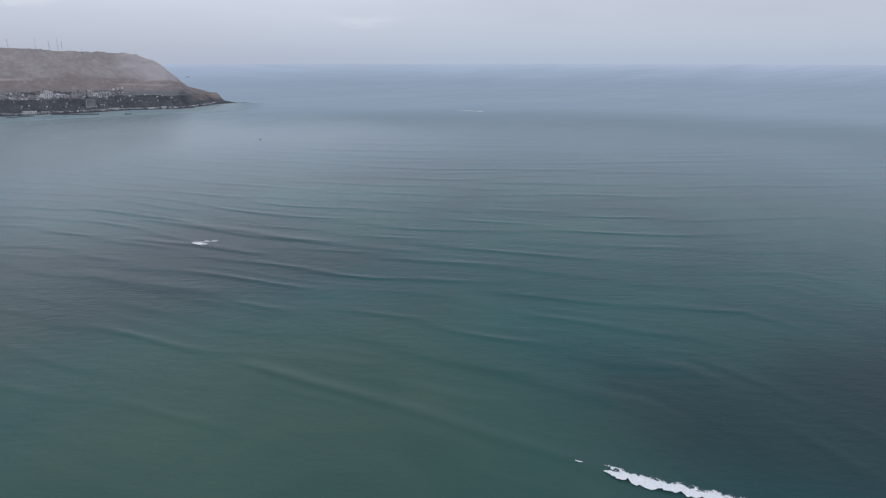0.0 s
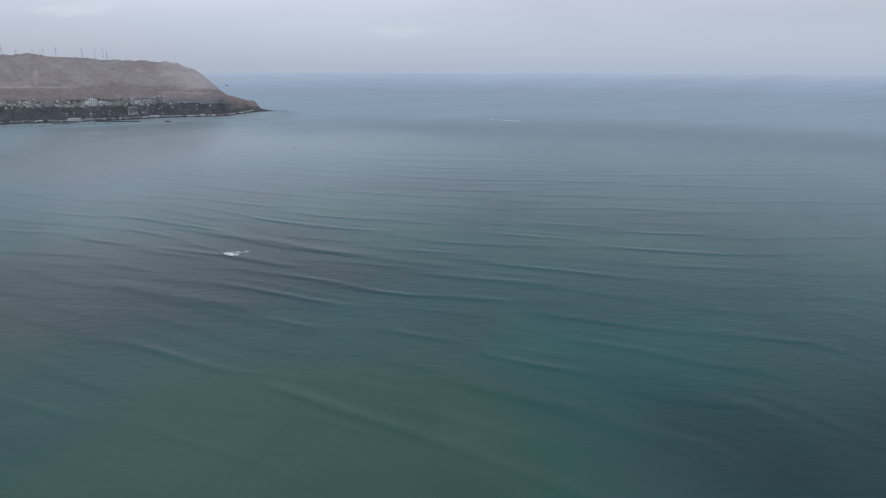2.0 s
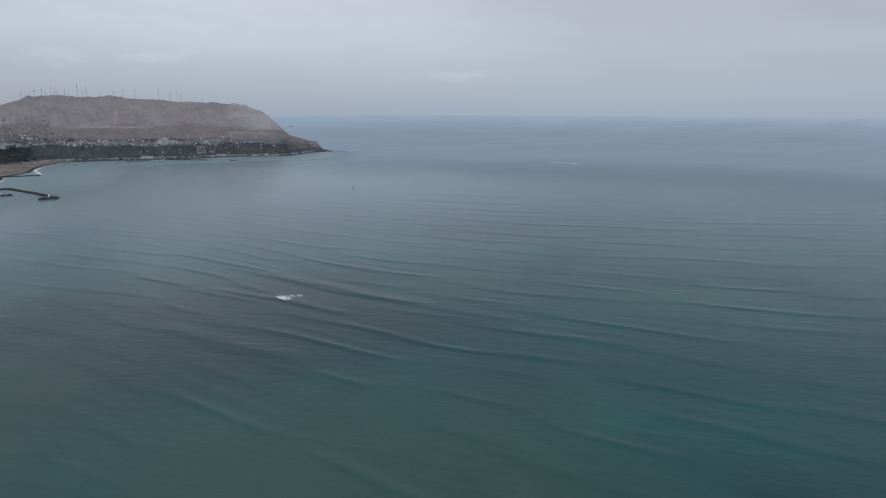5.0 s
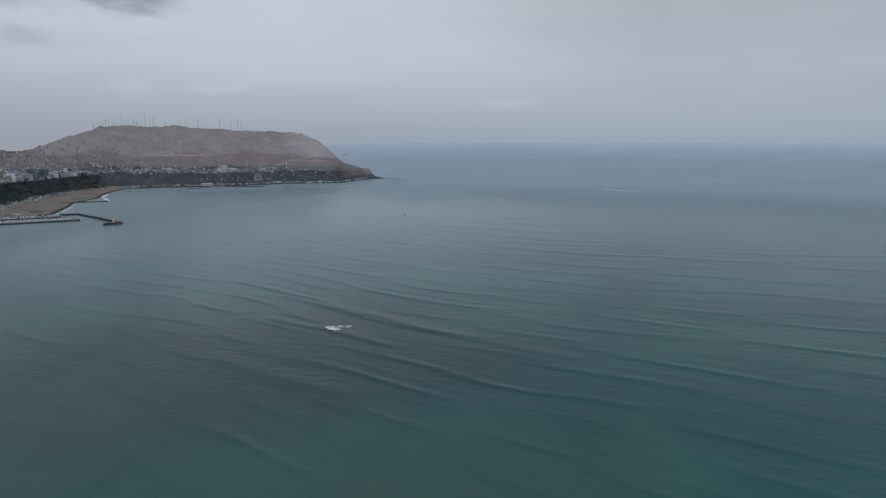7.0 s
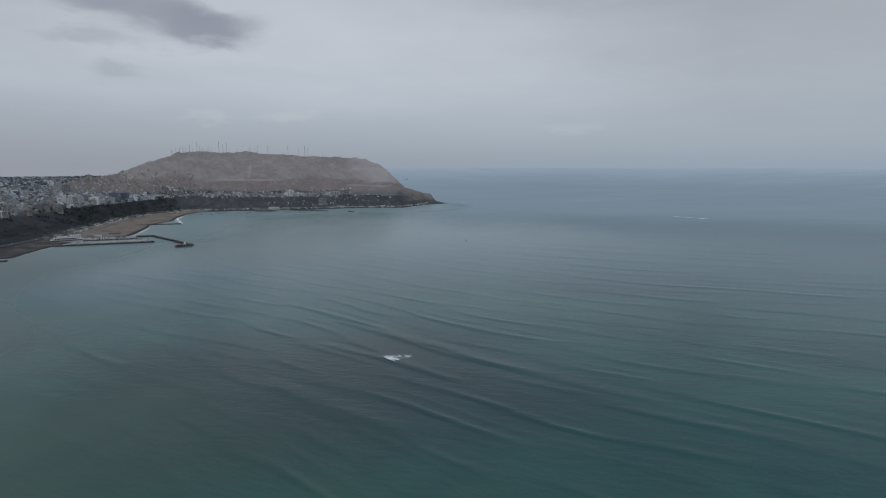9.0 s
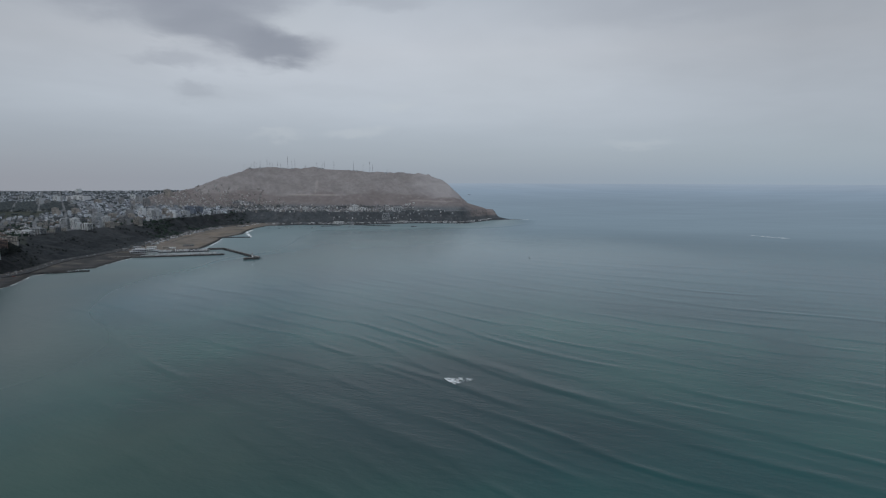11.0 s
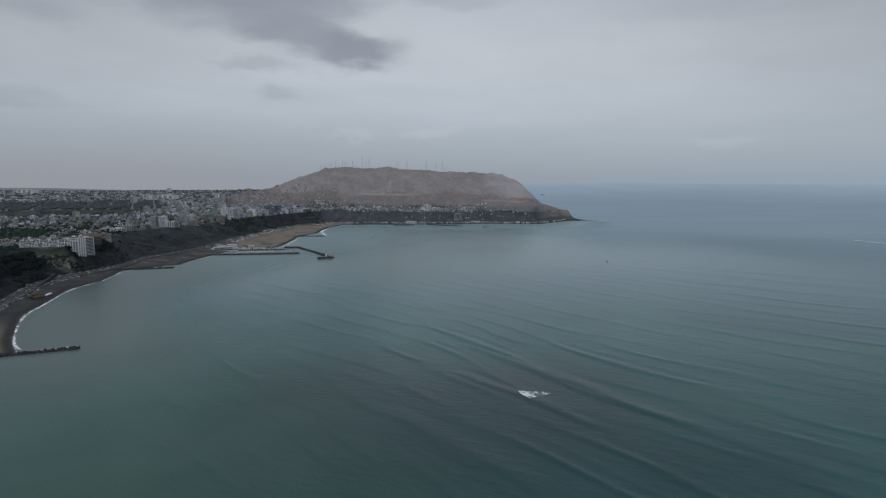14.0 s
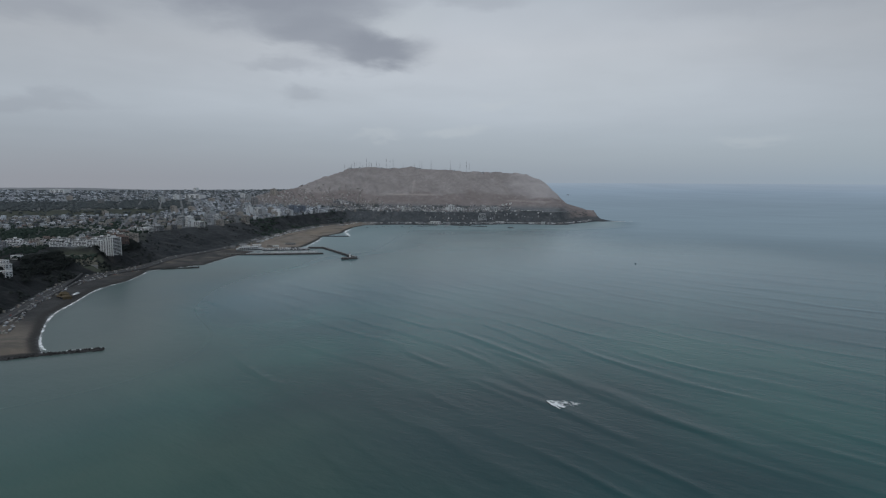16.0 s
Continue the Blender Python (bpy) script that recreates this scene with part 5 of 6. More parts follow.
def town_mesh(spots, name, mat, label, small):
    s = Solid()
    r = random.Random(len(spots))
    for x, y, z in spots:
        for _ in range(3 if small else 1):
            w, d, h = r.uniform(8, 14.5), r.uniform(9, 15), r.choice((3.5, 6.2, 6.2, 6.5, 9.2, 9.5, 12.5))
            if math.hypot(x, y) > 3300:
                h *= 0.6
            if small:
                w, d, h = w * 0.5, d * 0.5, h * 0.42
                x, y = x + r.uniform(-5, 5), y + r.uniform(-5, 5)
            m = pose(x, y, z, 0, 0, 24 + r.uniform(-5, 5))
            i = len(s.v)
            t = 0.35
            ring = lambda g, zz: [(-w / 2 + g, -d / 2 + g, zz), (w / 2 - g, -d / 2 + g, zz), (w / 2 - g, d / 2 - g, zz), (-w / 2 + g, d / 2 - g, zz)]
            s.v += [tuple(m @ Vector(p)) for p in ring(0, -5) + ring(0, h + .8) + ring(t, h + .8) + ring(t, h)]
            for lvl in range(3):
                for q in range(4):
                    n = (q + 1) % 4
                    s.f.append((i + lvl * 4 + q, i + lvl * 4 + n, i + lvl * 4 + 4 + n, i + lvl * 4 + 4 + q))
                    s.m.append(0)
            s.f.append((i + 12, i + 13, i + 14, i + 15))
            s.m.append(0)
            # window bands on the two sides that look out to sea
            if not small:
                for lvl in range(max(1, int(h / 3.0))):
                    for side_w, turn in ((w, 0), (d, 90)):
                        off = (d if turn == 0 else w) / 2 + 0.06
                        n = r.choice((2, 3, 3))
                        for q in range(n):
                            u0 = (q + 0.25 + r.uniform(-.05, .05)) / n * side_w - side_w / 2
                            mm = m @ pose(0, 0, 0, 0, 0, turn)
                            u1, z0, z1 = u0 + side_w / n * 0.5, lvl * 3.0 + 0.9, lvl * 3.0 + 2.3
                            s.quad([mm @ Vector(p) for p in ((u0, -off, z0), (u1, -off, z0), (u1, -off, z1), (u0, -off, z1))], 1)
            # a room on the roof
            if r.random() < 0.5:
                a, b = r.uniform(-w * .3, 0), r.uniform(-d * .3, 0)
                s.box(a, a + w * .35, b, b + d * .35, h, h + 2.6, 0, 0.0, m)
    return tagged(new(name, s.mesh(name, [mat, GLASS])), label, "houses", kind="stuff")


town_mesh([p for p in stuff_house if math.hypot(p[0], p[1]) < 2450], "town_houses", TOWN, "dense town of low flat-roofed houses in white, grey and ochre", False)
town_mesh([p for p in stuff_house if math.hypot(p[0], p[1]) >= 2450], "far_town_houses", FAR_TOWN, "far town of low flat-roofed houses, paled by painted haze", False)
town_mesh(slope_house, "hillside_houses", SLOPE_TOWN, "small brick houses climbing the foot of the bare hill", True)


def woods_mesh(spots, name, mat, label, n, size, rise, spread=9.0):
    s = Solid()
    r = random.Random(len(spots) + 3)
    for x, y, z in spots:
        for _ in range(n):
            k = r.uniform(0.6, 1.2) * size
            s.lump((x + r.uniform(-spread, spread), y + r.uniform(-spread, spread), z + r.uniform(0.3, 1.0) * rise), k, r, 0.85, 0.35)
    return tagged(new(name, s.mesh(name, [mat])), label, "trees", kind="stuff")


rg = random.Random(63)
gardens = [(x + rg.uniform(-8, 8), y - rg.uniform(6, 10), z) for x, y, z in stuff_house if rg.random() < (0.55 if math.hypot(x, y) < 2450 else 0.35)]
woods_mesh([p for p in gardens if math.hypot(p[0], p[1]) < 2450], "garden_trees", LEAF, "dark garden trees between the town houses", 3, 2.2, 5.0, 3.5)
woods_mesh([p for p in gardens if math.hypot(p[0], p[1]) >= 2450], "far_garden_trees", HAZED_LEAF, "garden trees between the far town houses, paled by painted haze", 2, 2.4, 5.0, 3.5)
woods_mesh([p for p in woods if math.hypot(p[0], p[1]) < 2300], "town_woods", LEAF, "belts of dark trees between the houses of the town", 9, 2.9, 8.0)
woods_mesh([p for p in woods if math.hypot(p[0], p[1]) >= 2300], "far_woods", HAZED_LEAF, "far belts of trees between the town houses, paled by painted haze", 6, 3.6, 8.5)

# fishing village on the shelf below the hill: tight rows of small houses among dark trees
rv = random.Random(41)
vx = np.array([rv.uniform(-540, 470) for _ in range(4000)])
vy = np.array([rv.uniform(2735, 3000) for _ in range(4000)])
vz, vinfo = land_height(vx, vy)
ok = vinfo["top"] & (vinfo["edge"] > 3) & (vinfo["hill"] < np.where(vx < -250, 44, np.where(vx < 60, 28, 17)) * (1 + 0.7 * value_noise(vx, vy, 60, 93, 2))) & ((vx < 330) | (vinfo["edge"] < 45))
village = [(x, y, z) for x, y, z, good in zip(vx, vy, vz, ok) if good and not any((x - a) ** 2 + (y - b) ** 2 < (r * .7) ** 2 for a, b, r in TAKEN)]
leafy_spot = value_noise(np.array([p[0] for p in village]), np.array([p[1] for p in village]), 42, 95, 3) + np.array([rv.uniform(-0.25, 0.25) for _ in village]) > -0.04


def hut_mesh(spots, name, mat, label, lo, hi, tall):
    s = Solid()
    r = random.Random(len(spots) + 9)
    for x, y, z in spots:
        w, d, h = r.uniform(lo, hi), r.uniform(lo, hi), r.choice(tall)
        m = pose(x, y, z, 0, 0, r.uniform(-12, 12))
        s.box(-w / 2, w / 2, -d / 2, d / 2, -4, h, 0, 0, m)
        s.box(-w / 2 - .2, w / 2 + .2, -d / 2 - .2, d / 2 + .2, h, h + .35, 0, 0, m)
    return tagged(new(name, s.mesh(name, [mat])), label, "houses", kind="stuff")


hut_mesh([p for p, w in zip(village, leafy_spot) if not w], "village_houses", VILLAGE, "tight white and grey houses of the fishing village", 5, 9.5, (3, 3.2, 5.5, 6, 6, 8.5))
woods_mesh([p for p, w in zip(village, leafy_spot) if w], "village_trees", HAZED_LEAF, "dark trees between the village houses", 3, 2.0, 3.0, 6.0)
shore_huts = []
for _ in range(280):
    k = rv.choice((20, 21, 22, 22, 23, 23, 24, 24, 25, 25, 26, 26, 26, 27, 28))
    f, g = rv.random(), rv.uniform(0.35, 0.95)
    a, b = SHORE[k] * (1 - f) + SHORE[k + 1] * f, FOOT[k] * (1 - f) + FOOT[k + 1] * f
    shore_huts.append((*(a + (b - a) * g), 4.0))
hut_mesh(shore_huts, "shore_huts", VILLAGE, "low white huts and walls along the village waterfront", 4, 14, (2.4, 2.8, 3.5))
# terraces of houses on the slope between village and shore
steps_down = []
for _ in range(70):
    k = rv.choice((23, 24, 24, 25, 25, 26, 26))
    f, g = rv.random(), rv.uniform(0.0, 1.0) ** 0.6
    a, b = FOOT[k] * (1 - f) + FOOT[k + 1] * f, EDGE[k] * (1 - f) + EDGE[k + 1] * f
    p = a + (b - a) * g
    if value_noise(np.array([p[0]]), np.array([p[1]]), 60, 97, 2)[0] > -0.15:
        steps_down.append((p[0], p[1], ground_z(*p)))
hut_mesh(steps_down, "slope_houses", VILLAGE, "pale houses stepping down the low cliff to the shore", 3, 6.5, (2.8, 3.2, 4.5))
# bushes on the low cliff under the village
low_scrub = []
for _ in range(420):
    k = rv.randrange(20, 29)
    f, g = rv.random(), rv.uniform(0.1, 1.05)
    a, b = FOOT[k] * (1 - f) + FOOT[k + 1] * f, EDGE[k] * (1 - f) + EDGE[k + 1] * f
    p = a + (b - a) * g
    low_scrub.append((p[0], p[1], ground_z(*p)))
woods_mesh(low_scrub, "village_cliff_scrub", HAZED_LEAF, "dark bushes on the low cliff under the village", 6, 1.5, 1.0, 14.0)
# a grove in the ravine where the tall cliff gives way to the low one
grove = []
for _ in range(620):
    k = rv.choice((16, 17, 17, 18, 18, 19, 19, 20))
    f, g = rv.random(), rv.uniform(-0.25, 1.1)
    a, b = FOOT[k] * (1 - f) + FOOT[k + 1] * f, EDGE[k] * (1 - f) + EDGE[k + 1] * f
    p = a + (b - a) * g
    if value_noise(np.array([p[0]]), np.array([p[1]]), 70, 99, 2)[0] > -0.2:
        grove.append((p[0], p[1], ground_z(*p)))
woods_mesh(grove, "ravine_trees", LEAF, "dense dark grove in the ravine behind the wide beach", 3, 2.8, 3.5, 5.0)
# bushes and palms behind the sandy beach
back = []
for _ in range(260):
    k = rv.randrange(13, 20)
    f, g = rv.random(), rv.choice((0.93, 0.97, 1.0, 0.8)) + rv.uniform(-0.05, 0.04)
    a, b = SHORE[k] * (1 - f) + SHORE[k + 1] * f, FOOT[k] * (1 - f) + FOOT[k + 1] * f
    p = a + (b - a) * g
    back.append((p[0], p[1], ground_z(*p)))
woods_mesh(back, "beach_bushes", HAZED_LEAF, "clumps of bushes behind the sandy beach", 3, 1.7, 1.6)

# cars and kiosks parked along the promenade
kiosks = []
for _ in range(150):
    k = rv.randrange(14, 20)
    f, g = rv.random(), rv.choice((0.74, 0.86, 0.90)) + rv.uniform(-0.02, 0.02)
    a, b = SHORE[k] * (1 - f) + SHORE[k + 1] * f, FOOT[k] * (1 - f) + FOOT[k + 1] * f
    p = a + (b - a) * g
    kiosks.append((p[0], p[1], ground_z(*p)))
hut_mesh(kiosks, "promenade_kiosks", VILLAGE, "small kiosks and parked vans along the promenade", 2.0, 6.0, (1.5, 2.2, 3.0))
# stalls, parasols and stacked boats on the near beach
stalls = []
for _ in range(190):
    k = rv.choice((2, 2, 3, 3, 4, 4, 5, 5, 6, 6, 7, 8))
    f, g = rv.random(), rv.choice((0.62, 0.74, 0.97)) + rv.uniform(-0.05, 0.05)
    a, b = SHORE[k] * (1 - f) + SHORE[k + 1] * f, FOOT[k] * (1 - f) + FOOT[k + 1] * f
    p = a + (b - a) * g
    stalls.append((p[0], p[1], ground_z(*p)))
hut_mesh(stalls, "beach_stalls", TOWN, "small stalls and stacked gear along the near beach", 1.4, 3.6, (1.0, 1.4, 2.0))

# scrub on the cliff face
rs = random.Random(17)
sx, sy = [], []
for _ in range(5200):
    k = rs.randrange(2, 20)
    f = rs.random()
    a, b = FOOT[k] * (1 - f) + FOOT[k + 1] * f, EDGE[k] * (1 - f) + EDGE[k + 1] * f
    g = rs.uniform(0.08, 1.12)
    sx.append(a[0] + (b[0] - a[0]) * g)
    sy.append(a[1] + (b[1] - a[1]) * g)
sx, sy = np.array(sx), np.array(sy)
sz, sinfo = land_height(sx, sy)
dense = value_noise(sx, sy, 60, 91, 3) > 0.04
woods_mesh([(x, y, z - 0.8) for x, y, z, ok in zip(sx, sy, sz, dense & ((sy < 1350) | (np.arange(len(sx)) % 5 == 0))) if ok and not any((x - a) ** 2 + (y - b) ** 2 < (r * .8) ** 2 for a, b, r in TAKEN)],
           "cliff_scrub", SCRUB, "dark dry scrub over the cliff face", 2, 2.5, 1.0)
wall_trees = [(x, y, z) for x, y, z, e, t in zip(sx, sy, sz, sinfo["s"], sinfo["cut"]) if 960 < y < 1290 and t == 0 and -0.715 * y < x < -0.60 * y and e > 0.5]
wall_trees += [(x, y, z) for x, y, z, e, t in zip(sx, sy, sz, sinfo["s"], sinfo["cut"]) if 1290 <= y < 1480 and t == 0 and e > 0.72]
wall_trees = [p for p in wall_trees if not any((p[0] - a) ** 2 + (p[1] - b) ** 2 < (r * .75) ** 2 for a, b, r in TAKEN)]
woods_mesh(wall_trees, "cliff_edge_trees", SCRUB, "dense dark trees along the upper edge of the cliff", 12, 1.4, 4.5, 7.0)

# ---------------------------------------------------------------- park terrace, ramp and beach restaurant under the cliff
def terrace():
    ob = thing("park_terrace", Matrix(), "pale green park terrace with a retaining wall on the cliff", "park")
    c = [(-805, 1245, 21.8), (-729, 1246, 21.8), (-770, 1308, 33.6), (-850, 1308, 33.6)]
    s = Solid()
    for a, b in zip(c, c[1:] + c[:1]):
        s.quad([(*a[:2], 6), (*b[:2], 6), (*b[:2], b[2] + 0.6), (*a[:2], a[2] + 0.6)])
    part("retaining_wall", s.mesh("retaining_wall", [GREY]), ob)
    s = Solid()
    s.quad(c)
    part("lawn", s.mesh("lawn", [LAWN]), ob, "dry pale grass")


terrace()
rt = random.Random(88)
hedge = []
for _ in range(46):
    u, v = rt.random(), 0.46 + 0.54 * rt.random() ** 0.8
    hedge.append((-805 + 76 * u + (4 * u - 45) * v, 1245 + 63 * v, 21.8 + 11.8 * v))
woods_mesh(hedge, "terrace_bushes", LEAF, "dark trees and bushes on the upper side of the park", 7, 1.7, 3.2, 3.5)


def ramp_road():
    s = Solid()
    line = [(-688, 1062, 7.5), (-703, 1112, 10.5), (-709, 1140, 14), (-714, 1165, 18)]
    for (x0, y0, z0), (x1, y1, z1) in zip(line[:-1], line[1:]):
        d = Vector((x1 - x0, y1 - y0, 0)).normalized() * 2.0
        n = Vector((d.y, -d.x, 0))
        a, b, c2, e = (Vector((x0, y0, z0)) - n, Vector((x0, y0, z0)) + n, Vector((x1, y1, z1)) + n, Vector((x1, y1, z1)) - n)
        low = Vector((0, 0, -7))
        s.quad([a, b, c2, e])
        s.quad([b, b + low, c2 + low, c2])
        s.quad([a, e, e + low, a + low])
        s.quad([a, a + low, b + low, b])
        s.quad([e, c2, c2 + low, e + low])
    tagged(new("ramp", s.mesh("ramp", [TAR])), "dark asphalt ramp climbing the cliff", "ramp", kind="structure")


ramp_road()


def restaurant():
    z = ground_z(-634, 985)
    b = thing("beach_restaurant", pose(-638, 988, z, 0, 0, -32) @ Matrix.Diagonal((0.70, 0.8, 1.25, 1)), "beach restaurant with ochre thatched roofs on the shore", "building")
    s = Solid()
    s.box(-17, 13, -9, 9, -3, 3.4)
    s.box(-12, 4, -6, 8, 3.4, 6.6)
    part("wall", s.mesh("wall", [YELLOW]), b)
    for k, (x, w) in enumerate(((-13, 5), (-3, 6), (8, 7))):
        s = Solid()
        s.box(x - w * 0.9, x + w * 0.9, -10.5 + k, 10.5 - k, (3.4, 6.6, 3.4)[k], (5.2, 9.0, 5.0)[k], 0, 0.55)
        part("roof", s.mesh("roof", [YELLOW]), b, "ochre thatched roof")
    for k in range(7):
        part("window", PANE, b, at=Matrix.Translation((-14.5 + 4.1 * k, -9.05, 0.5)) @ Matrix.Diagonal((3.2, 1, 2.3, 1)))
    w = thing("marquee", pose(-636, 1016, ground_z(-636, 1016), 0, 0, 100), "white tent roof beside the beach restaurant", "tent")
    s = Solid()
    s.box(-10, 10, -2.4, 2.4, 2.6, 4.4, 0, 0.3)
    part("canopy", s.mesh("canopy", [WHITE]), w)
    s = Solid()
    s.beam((0, 0, -1), (0, 0, 2.7), 0.25)
    post = s.mesh("post", [STEEL])
    for x in (-9, 0, 9):
        for y in (-2.1, 2.1):
            part("post", post, w, at=pose(x, y, 0))


restaurant()

# ---------------------------------------------------------------- marina
def clubhouse():
    z = 3.4
    b = thing("marina_clubhouse", pose(-545, 1668, z, 0, 0, 20), "long white marina clubhouse with layered terraces", "building")
    s = Solid()
    s.box(-34, 34, -12, 12, -3, 4)
    part("ground_storey", s.mesh("ground_storey", [WHITE]), b)
    s = Solid()
    s.box(-28, 22, -8, 11, 4, 8)
    part("upper_storey", s.mesh("upper_storey", [WHITE]), b)
    s = Solid()
    s.box(-36, 36, -15, 12.5, 4.0, 4.5)
    part("terrace_slab", s.mesh("terrace_slab", [PALE]), b)
    s = Solid()
    s.box(-30, 24, -11, 12, 8.0, 8.5)
    part("roof", s.mesh("roof", [PALE]), b)
    for k in range(12):
        part("window", PANE, b, at=Matrix.Translation((-31 + 5.6 * k, -12.05, 0.5)) @ Matrix.Diagonal((4.2, 1, 2.6, 1)))
        if k < 9:
            part("window", PANE, b, at=Matrix.Translation((-25 + 5.4 * k, -8.05, 5.0)) @ Matrix.Diagonal((4.2, 1, 2.4, 1)))


clubhouse()
apartment(-467, 1812, 8, 30, 9, 1, GREY, "dark low boat shed on the sand", 5, 2, each=4, crown=False, name="boat_shed")
apartment(-498, 1752, 12, 24, 9, 1, WHITE, "small white marina shed", 5, 2, each=3.5, crown=False, name="boat_shed")


def boat(m, long, hull_mat, mast, label, group):
    b = thing("boat", m, label, "boat", group)
    s = Solid()
    n, w, h = 7, long * 0.15, long * 0.11
    ring = []
    for k in range(n):
        u = k / (n - 1)
        x = (u - 0.5) * long
        ww = w * (1 - max(0, (u - 0.45) / 0.55) ** 2.2) * (0.85 + 0.15 * min(1, u * 4))
        hh = h * (1 + 0.25 * u * u)
        i = len(s.v)
        s.v += [(x, -ww, hh), (x, -ww * 0.75, -0.3), (x, ww * 0.75, -0.3), (x, ww, hh)]
        if ring:
            j = ring[-1]
            for q in range(4):
                n2 = (q + 1) % 4
                s.f.append((j + q, j + n2, i + n2, i + q))
                s.m.append(0)
        ring.append(i)
    s.f += [tuple(range(4)), tuple(reversed(range(ring[-1], ring[-1] + 4)))]
    s.m += [0, 0]
    part("hull", s.mesh("hull", [hull_mat]), b)
    s = Solid()
    s.box(-long * .22, long * .15, -w * .62, w * .62, h, h + long * .09, 0, 0.12)
    s.box(-long * .24, long * .10, -w * .66, w * .66, h + long * .09, h + long * .105)
    part("cabin", s.mesh("cabin", [HULL]), b)
    if mast:
        s = Solid()
        s.beam((long * .08, 0, h), (long * .08, 0, h + long * 1.15), 0.18, 0, 6, 0.1)
        s.beam((long * .08, 0, h + 1.6), (-long * .38, 0, h + 1.7), 0.14, 0, 6)
        part("mast", s.mesh("mast", [STEEL]), b)
    return b


MARINA_BOATS = [boat(pose(0, 0, 0), n, HULL, mast, label, "boats in the marina") for n, mast, label in (
    (12, False, "white motor yacht moored in the marina"), (10, True, "white sailing boat moored in the marina"), (8, False, "small white motor boat moored in the marina"))]
first_boat = [True] * 3
rm = random.Random(29)
for row, (y0, x0, x1, turn) in enumerate(((1612, -528, -345, 95), (1634, -520, -352, 275), (1652, -505, -352, 95), (1690, -530, -385, 275), (1706, -535, -385, 95), (1722, -520, -390, 275))):
    x = x0
    while x < x1:
        k = rm.choices(range(3), (4, 3, 3))[0]
        m = pose(x, y0 + (x + 450) * 0.11 + rm.uniform(-1, 1), 0.1 if row < 3 else 1.75, 0, 0, turn + rm.uniform(-28, 28))
        if first_boat[k]:
            MARINA_BOATS[k].matrix_basis, first_boat[k] = m, False
        else:
            copy_thing(MARINA_BOATS[k], m)
        x += rm.choice((4.5, 5.0, 6.0, 7.0, 13.0))
for y0, x0, x1 in ((1623, -530, -345), (1662, -505, -352)):
    s = Solid()
    s.beam((x0, y0 + (x0 + 450) * 0.11, 0.45), (x1, y0 + (x1 + 450) * 0.11, 0.45), 2.4)
    tagged(new("pontoon", s.mesh("pontoon", [KERB])), "floating grey pontoon between moored boats", "pontoon")

yard = Solid()
yard.box(-92, 76, -24, 26, -4, 1.6)
yard_ob = new("quay", yard.mesh("quay", [TAR]))
yard_ob.matrix_basis = pose(-462, 1707, 0, 0, 0, 6.3)
tagged(yard_ob, "dark asphalt boat yard beside the marina basin", "quay", kind="structure")
for x, y, w, word, mat in ((-568, 1706, 22, "white", WHITE), (-586, 1738, 18, "pale grey", PALE), (-548, 1742, 26, "white", WHITE), (-600, 1690, 14, "grey", GREY), (-512, 1748, 16, "beige", BEIGE)):
    apartment(x, y, 14, w, 9, 2, mat, f"{word} two-storey marina building behind the boat yard", 5, 2, each=3.2, crown=False, name="marina_building")

b = thing("harbour_beacon", pose(-238, 1512, 3.6), "white round harbour beacon at the breakwater head", "beacon")
s = Solid()
s.beam((0, 0, -2), (0, 0, 1.2), 6.0, 0, 12, 5.4)
part("base", s.mesh("base", [KERB]), b)
s = Solid()
s.beam((0, 0, 1.2), (0, 0, 9.0), 4.2, 0, 12, 2.8)
part("tower", s.mesh("tower", [WHITE]), b)
s = Solid()
s.beam((0, 0, 9.0), (0, 0, 9.4), 3.4, 0, 12)
s.beam((0, 0, 9.4), (0, 0, 11.0), 1.5, 0, 8)
s.beam((0, 0, 11.0), (0, 0, 12.0), 1.8, 0, 8, 0.2)
part("lantern", s.mesh("lantern", [BRICK]), b, "red lantern")

boat(pose(282, 2473, 0.2, 0, 0, 170), 24, DARK_HULL, False, "dark fishing boat anchored in the bay", "boats in the bay")
boat(pose(468, 1430, 0.2, 0, 0, 60), 9, DARK_HULL, False, "small dark open boat out at sea", "boats in the bay")
DINGHY = boat(pose(-316, 2484, 0.1, 0, 0, 20), 9, DARK_HULL, False, "small dark fishing boat moored off the village", "boats in the bay")
DINGHY_W = boat(pose(-240, 2500, 0.1, 0, 0, 20), 9, HULL, False, "small white fishing boat moored off the village", "boats in the bay")
for k in range(34):
    copy_thing(rm.choice((DINGHY, DINGHY, DINGHY, DINGHY_W)), pose(rm.uniform(-320, 120), rm.uniform(2460, 2590), 0.1, 0, 0, rm.uniform(0, 360)))

# village pier and the reef beside it
s = Solid()
s.box(-60, 60, -4, 4, 1.2, 2.4)
for k in range(-5, 6):
    s.box(k * 11 - 0.6, k * 11 + 0.6, -4, 4, -3, 1.2)
pier = new("pier", s.mesh("pier", [PALE]))
pier.matrix_basis = pose(20, 2575, 0, 0, 0, 80)
tagged(pier, "grey concrete pier of the fishing village", "pier", kind="structure")
groyne([(30, 2618), (75, 2590), (130, 2556), (186, 2526)], 13, 3.0, 60, "dark boulder mole beside the village pier", "mole")
groyne([(-110, 2552), (-70, 2560), (-25, 2578)], 14, 2.0, 40, "low dark reef off the village", "reef")
groyne([(815, 2858), (850, 2852), (872, 2852)], 16, 2.2, 40, "low dark rocks off the point", "reef")

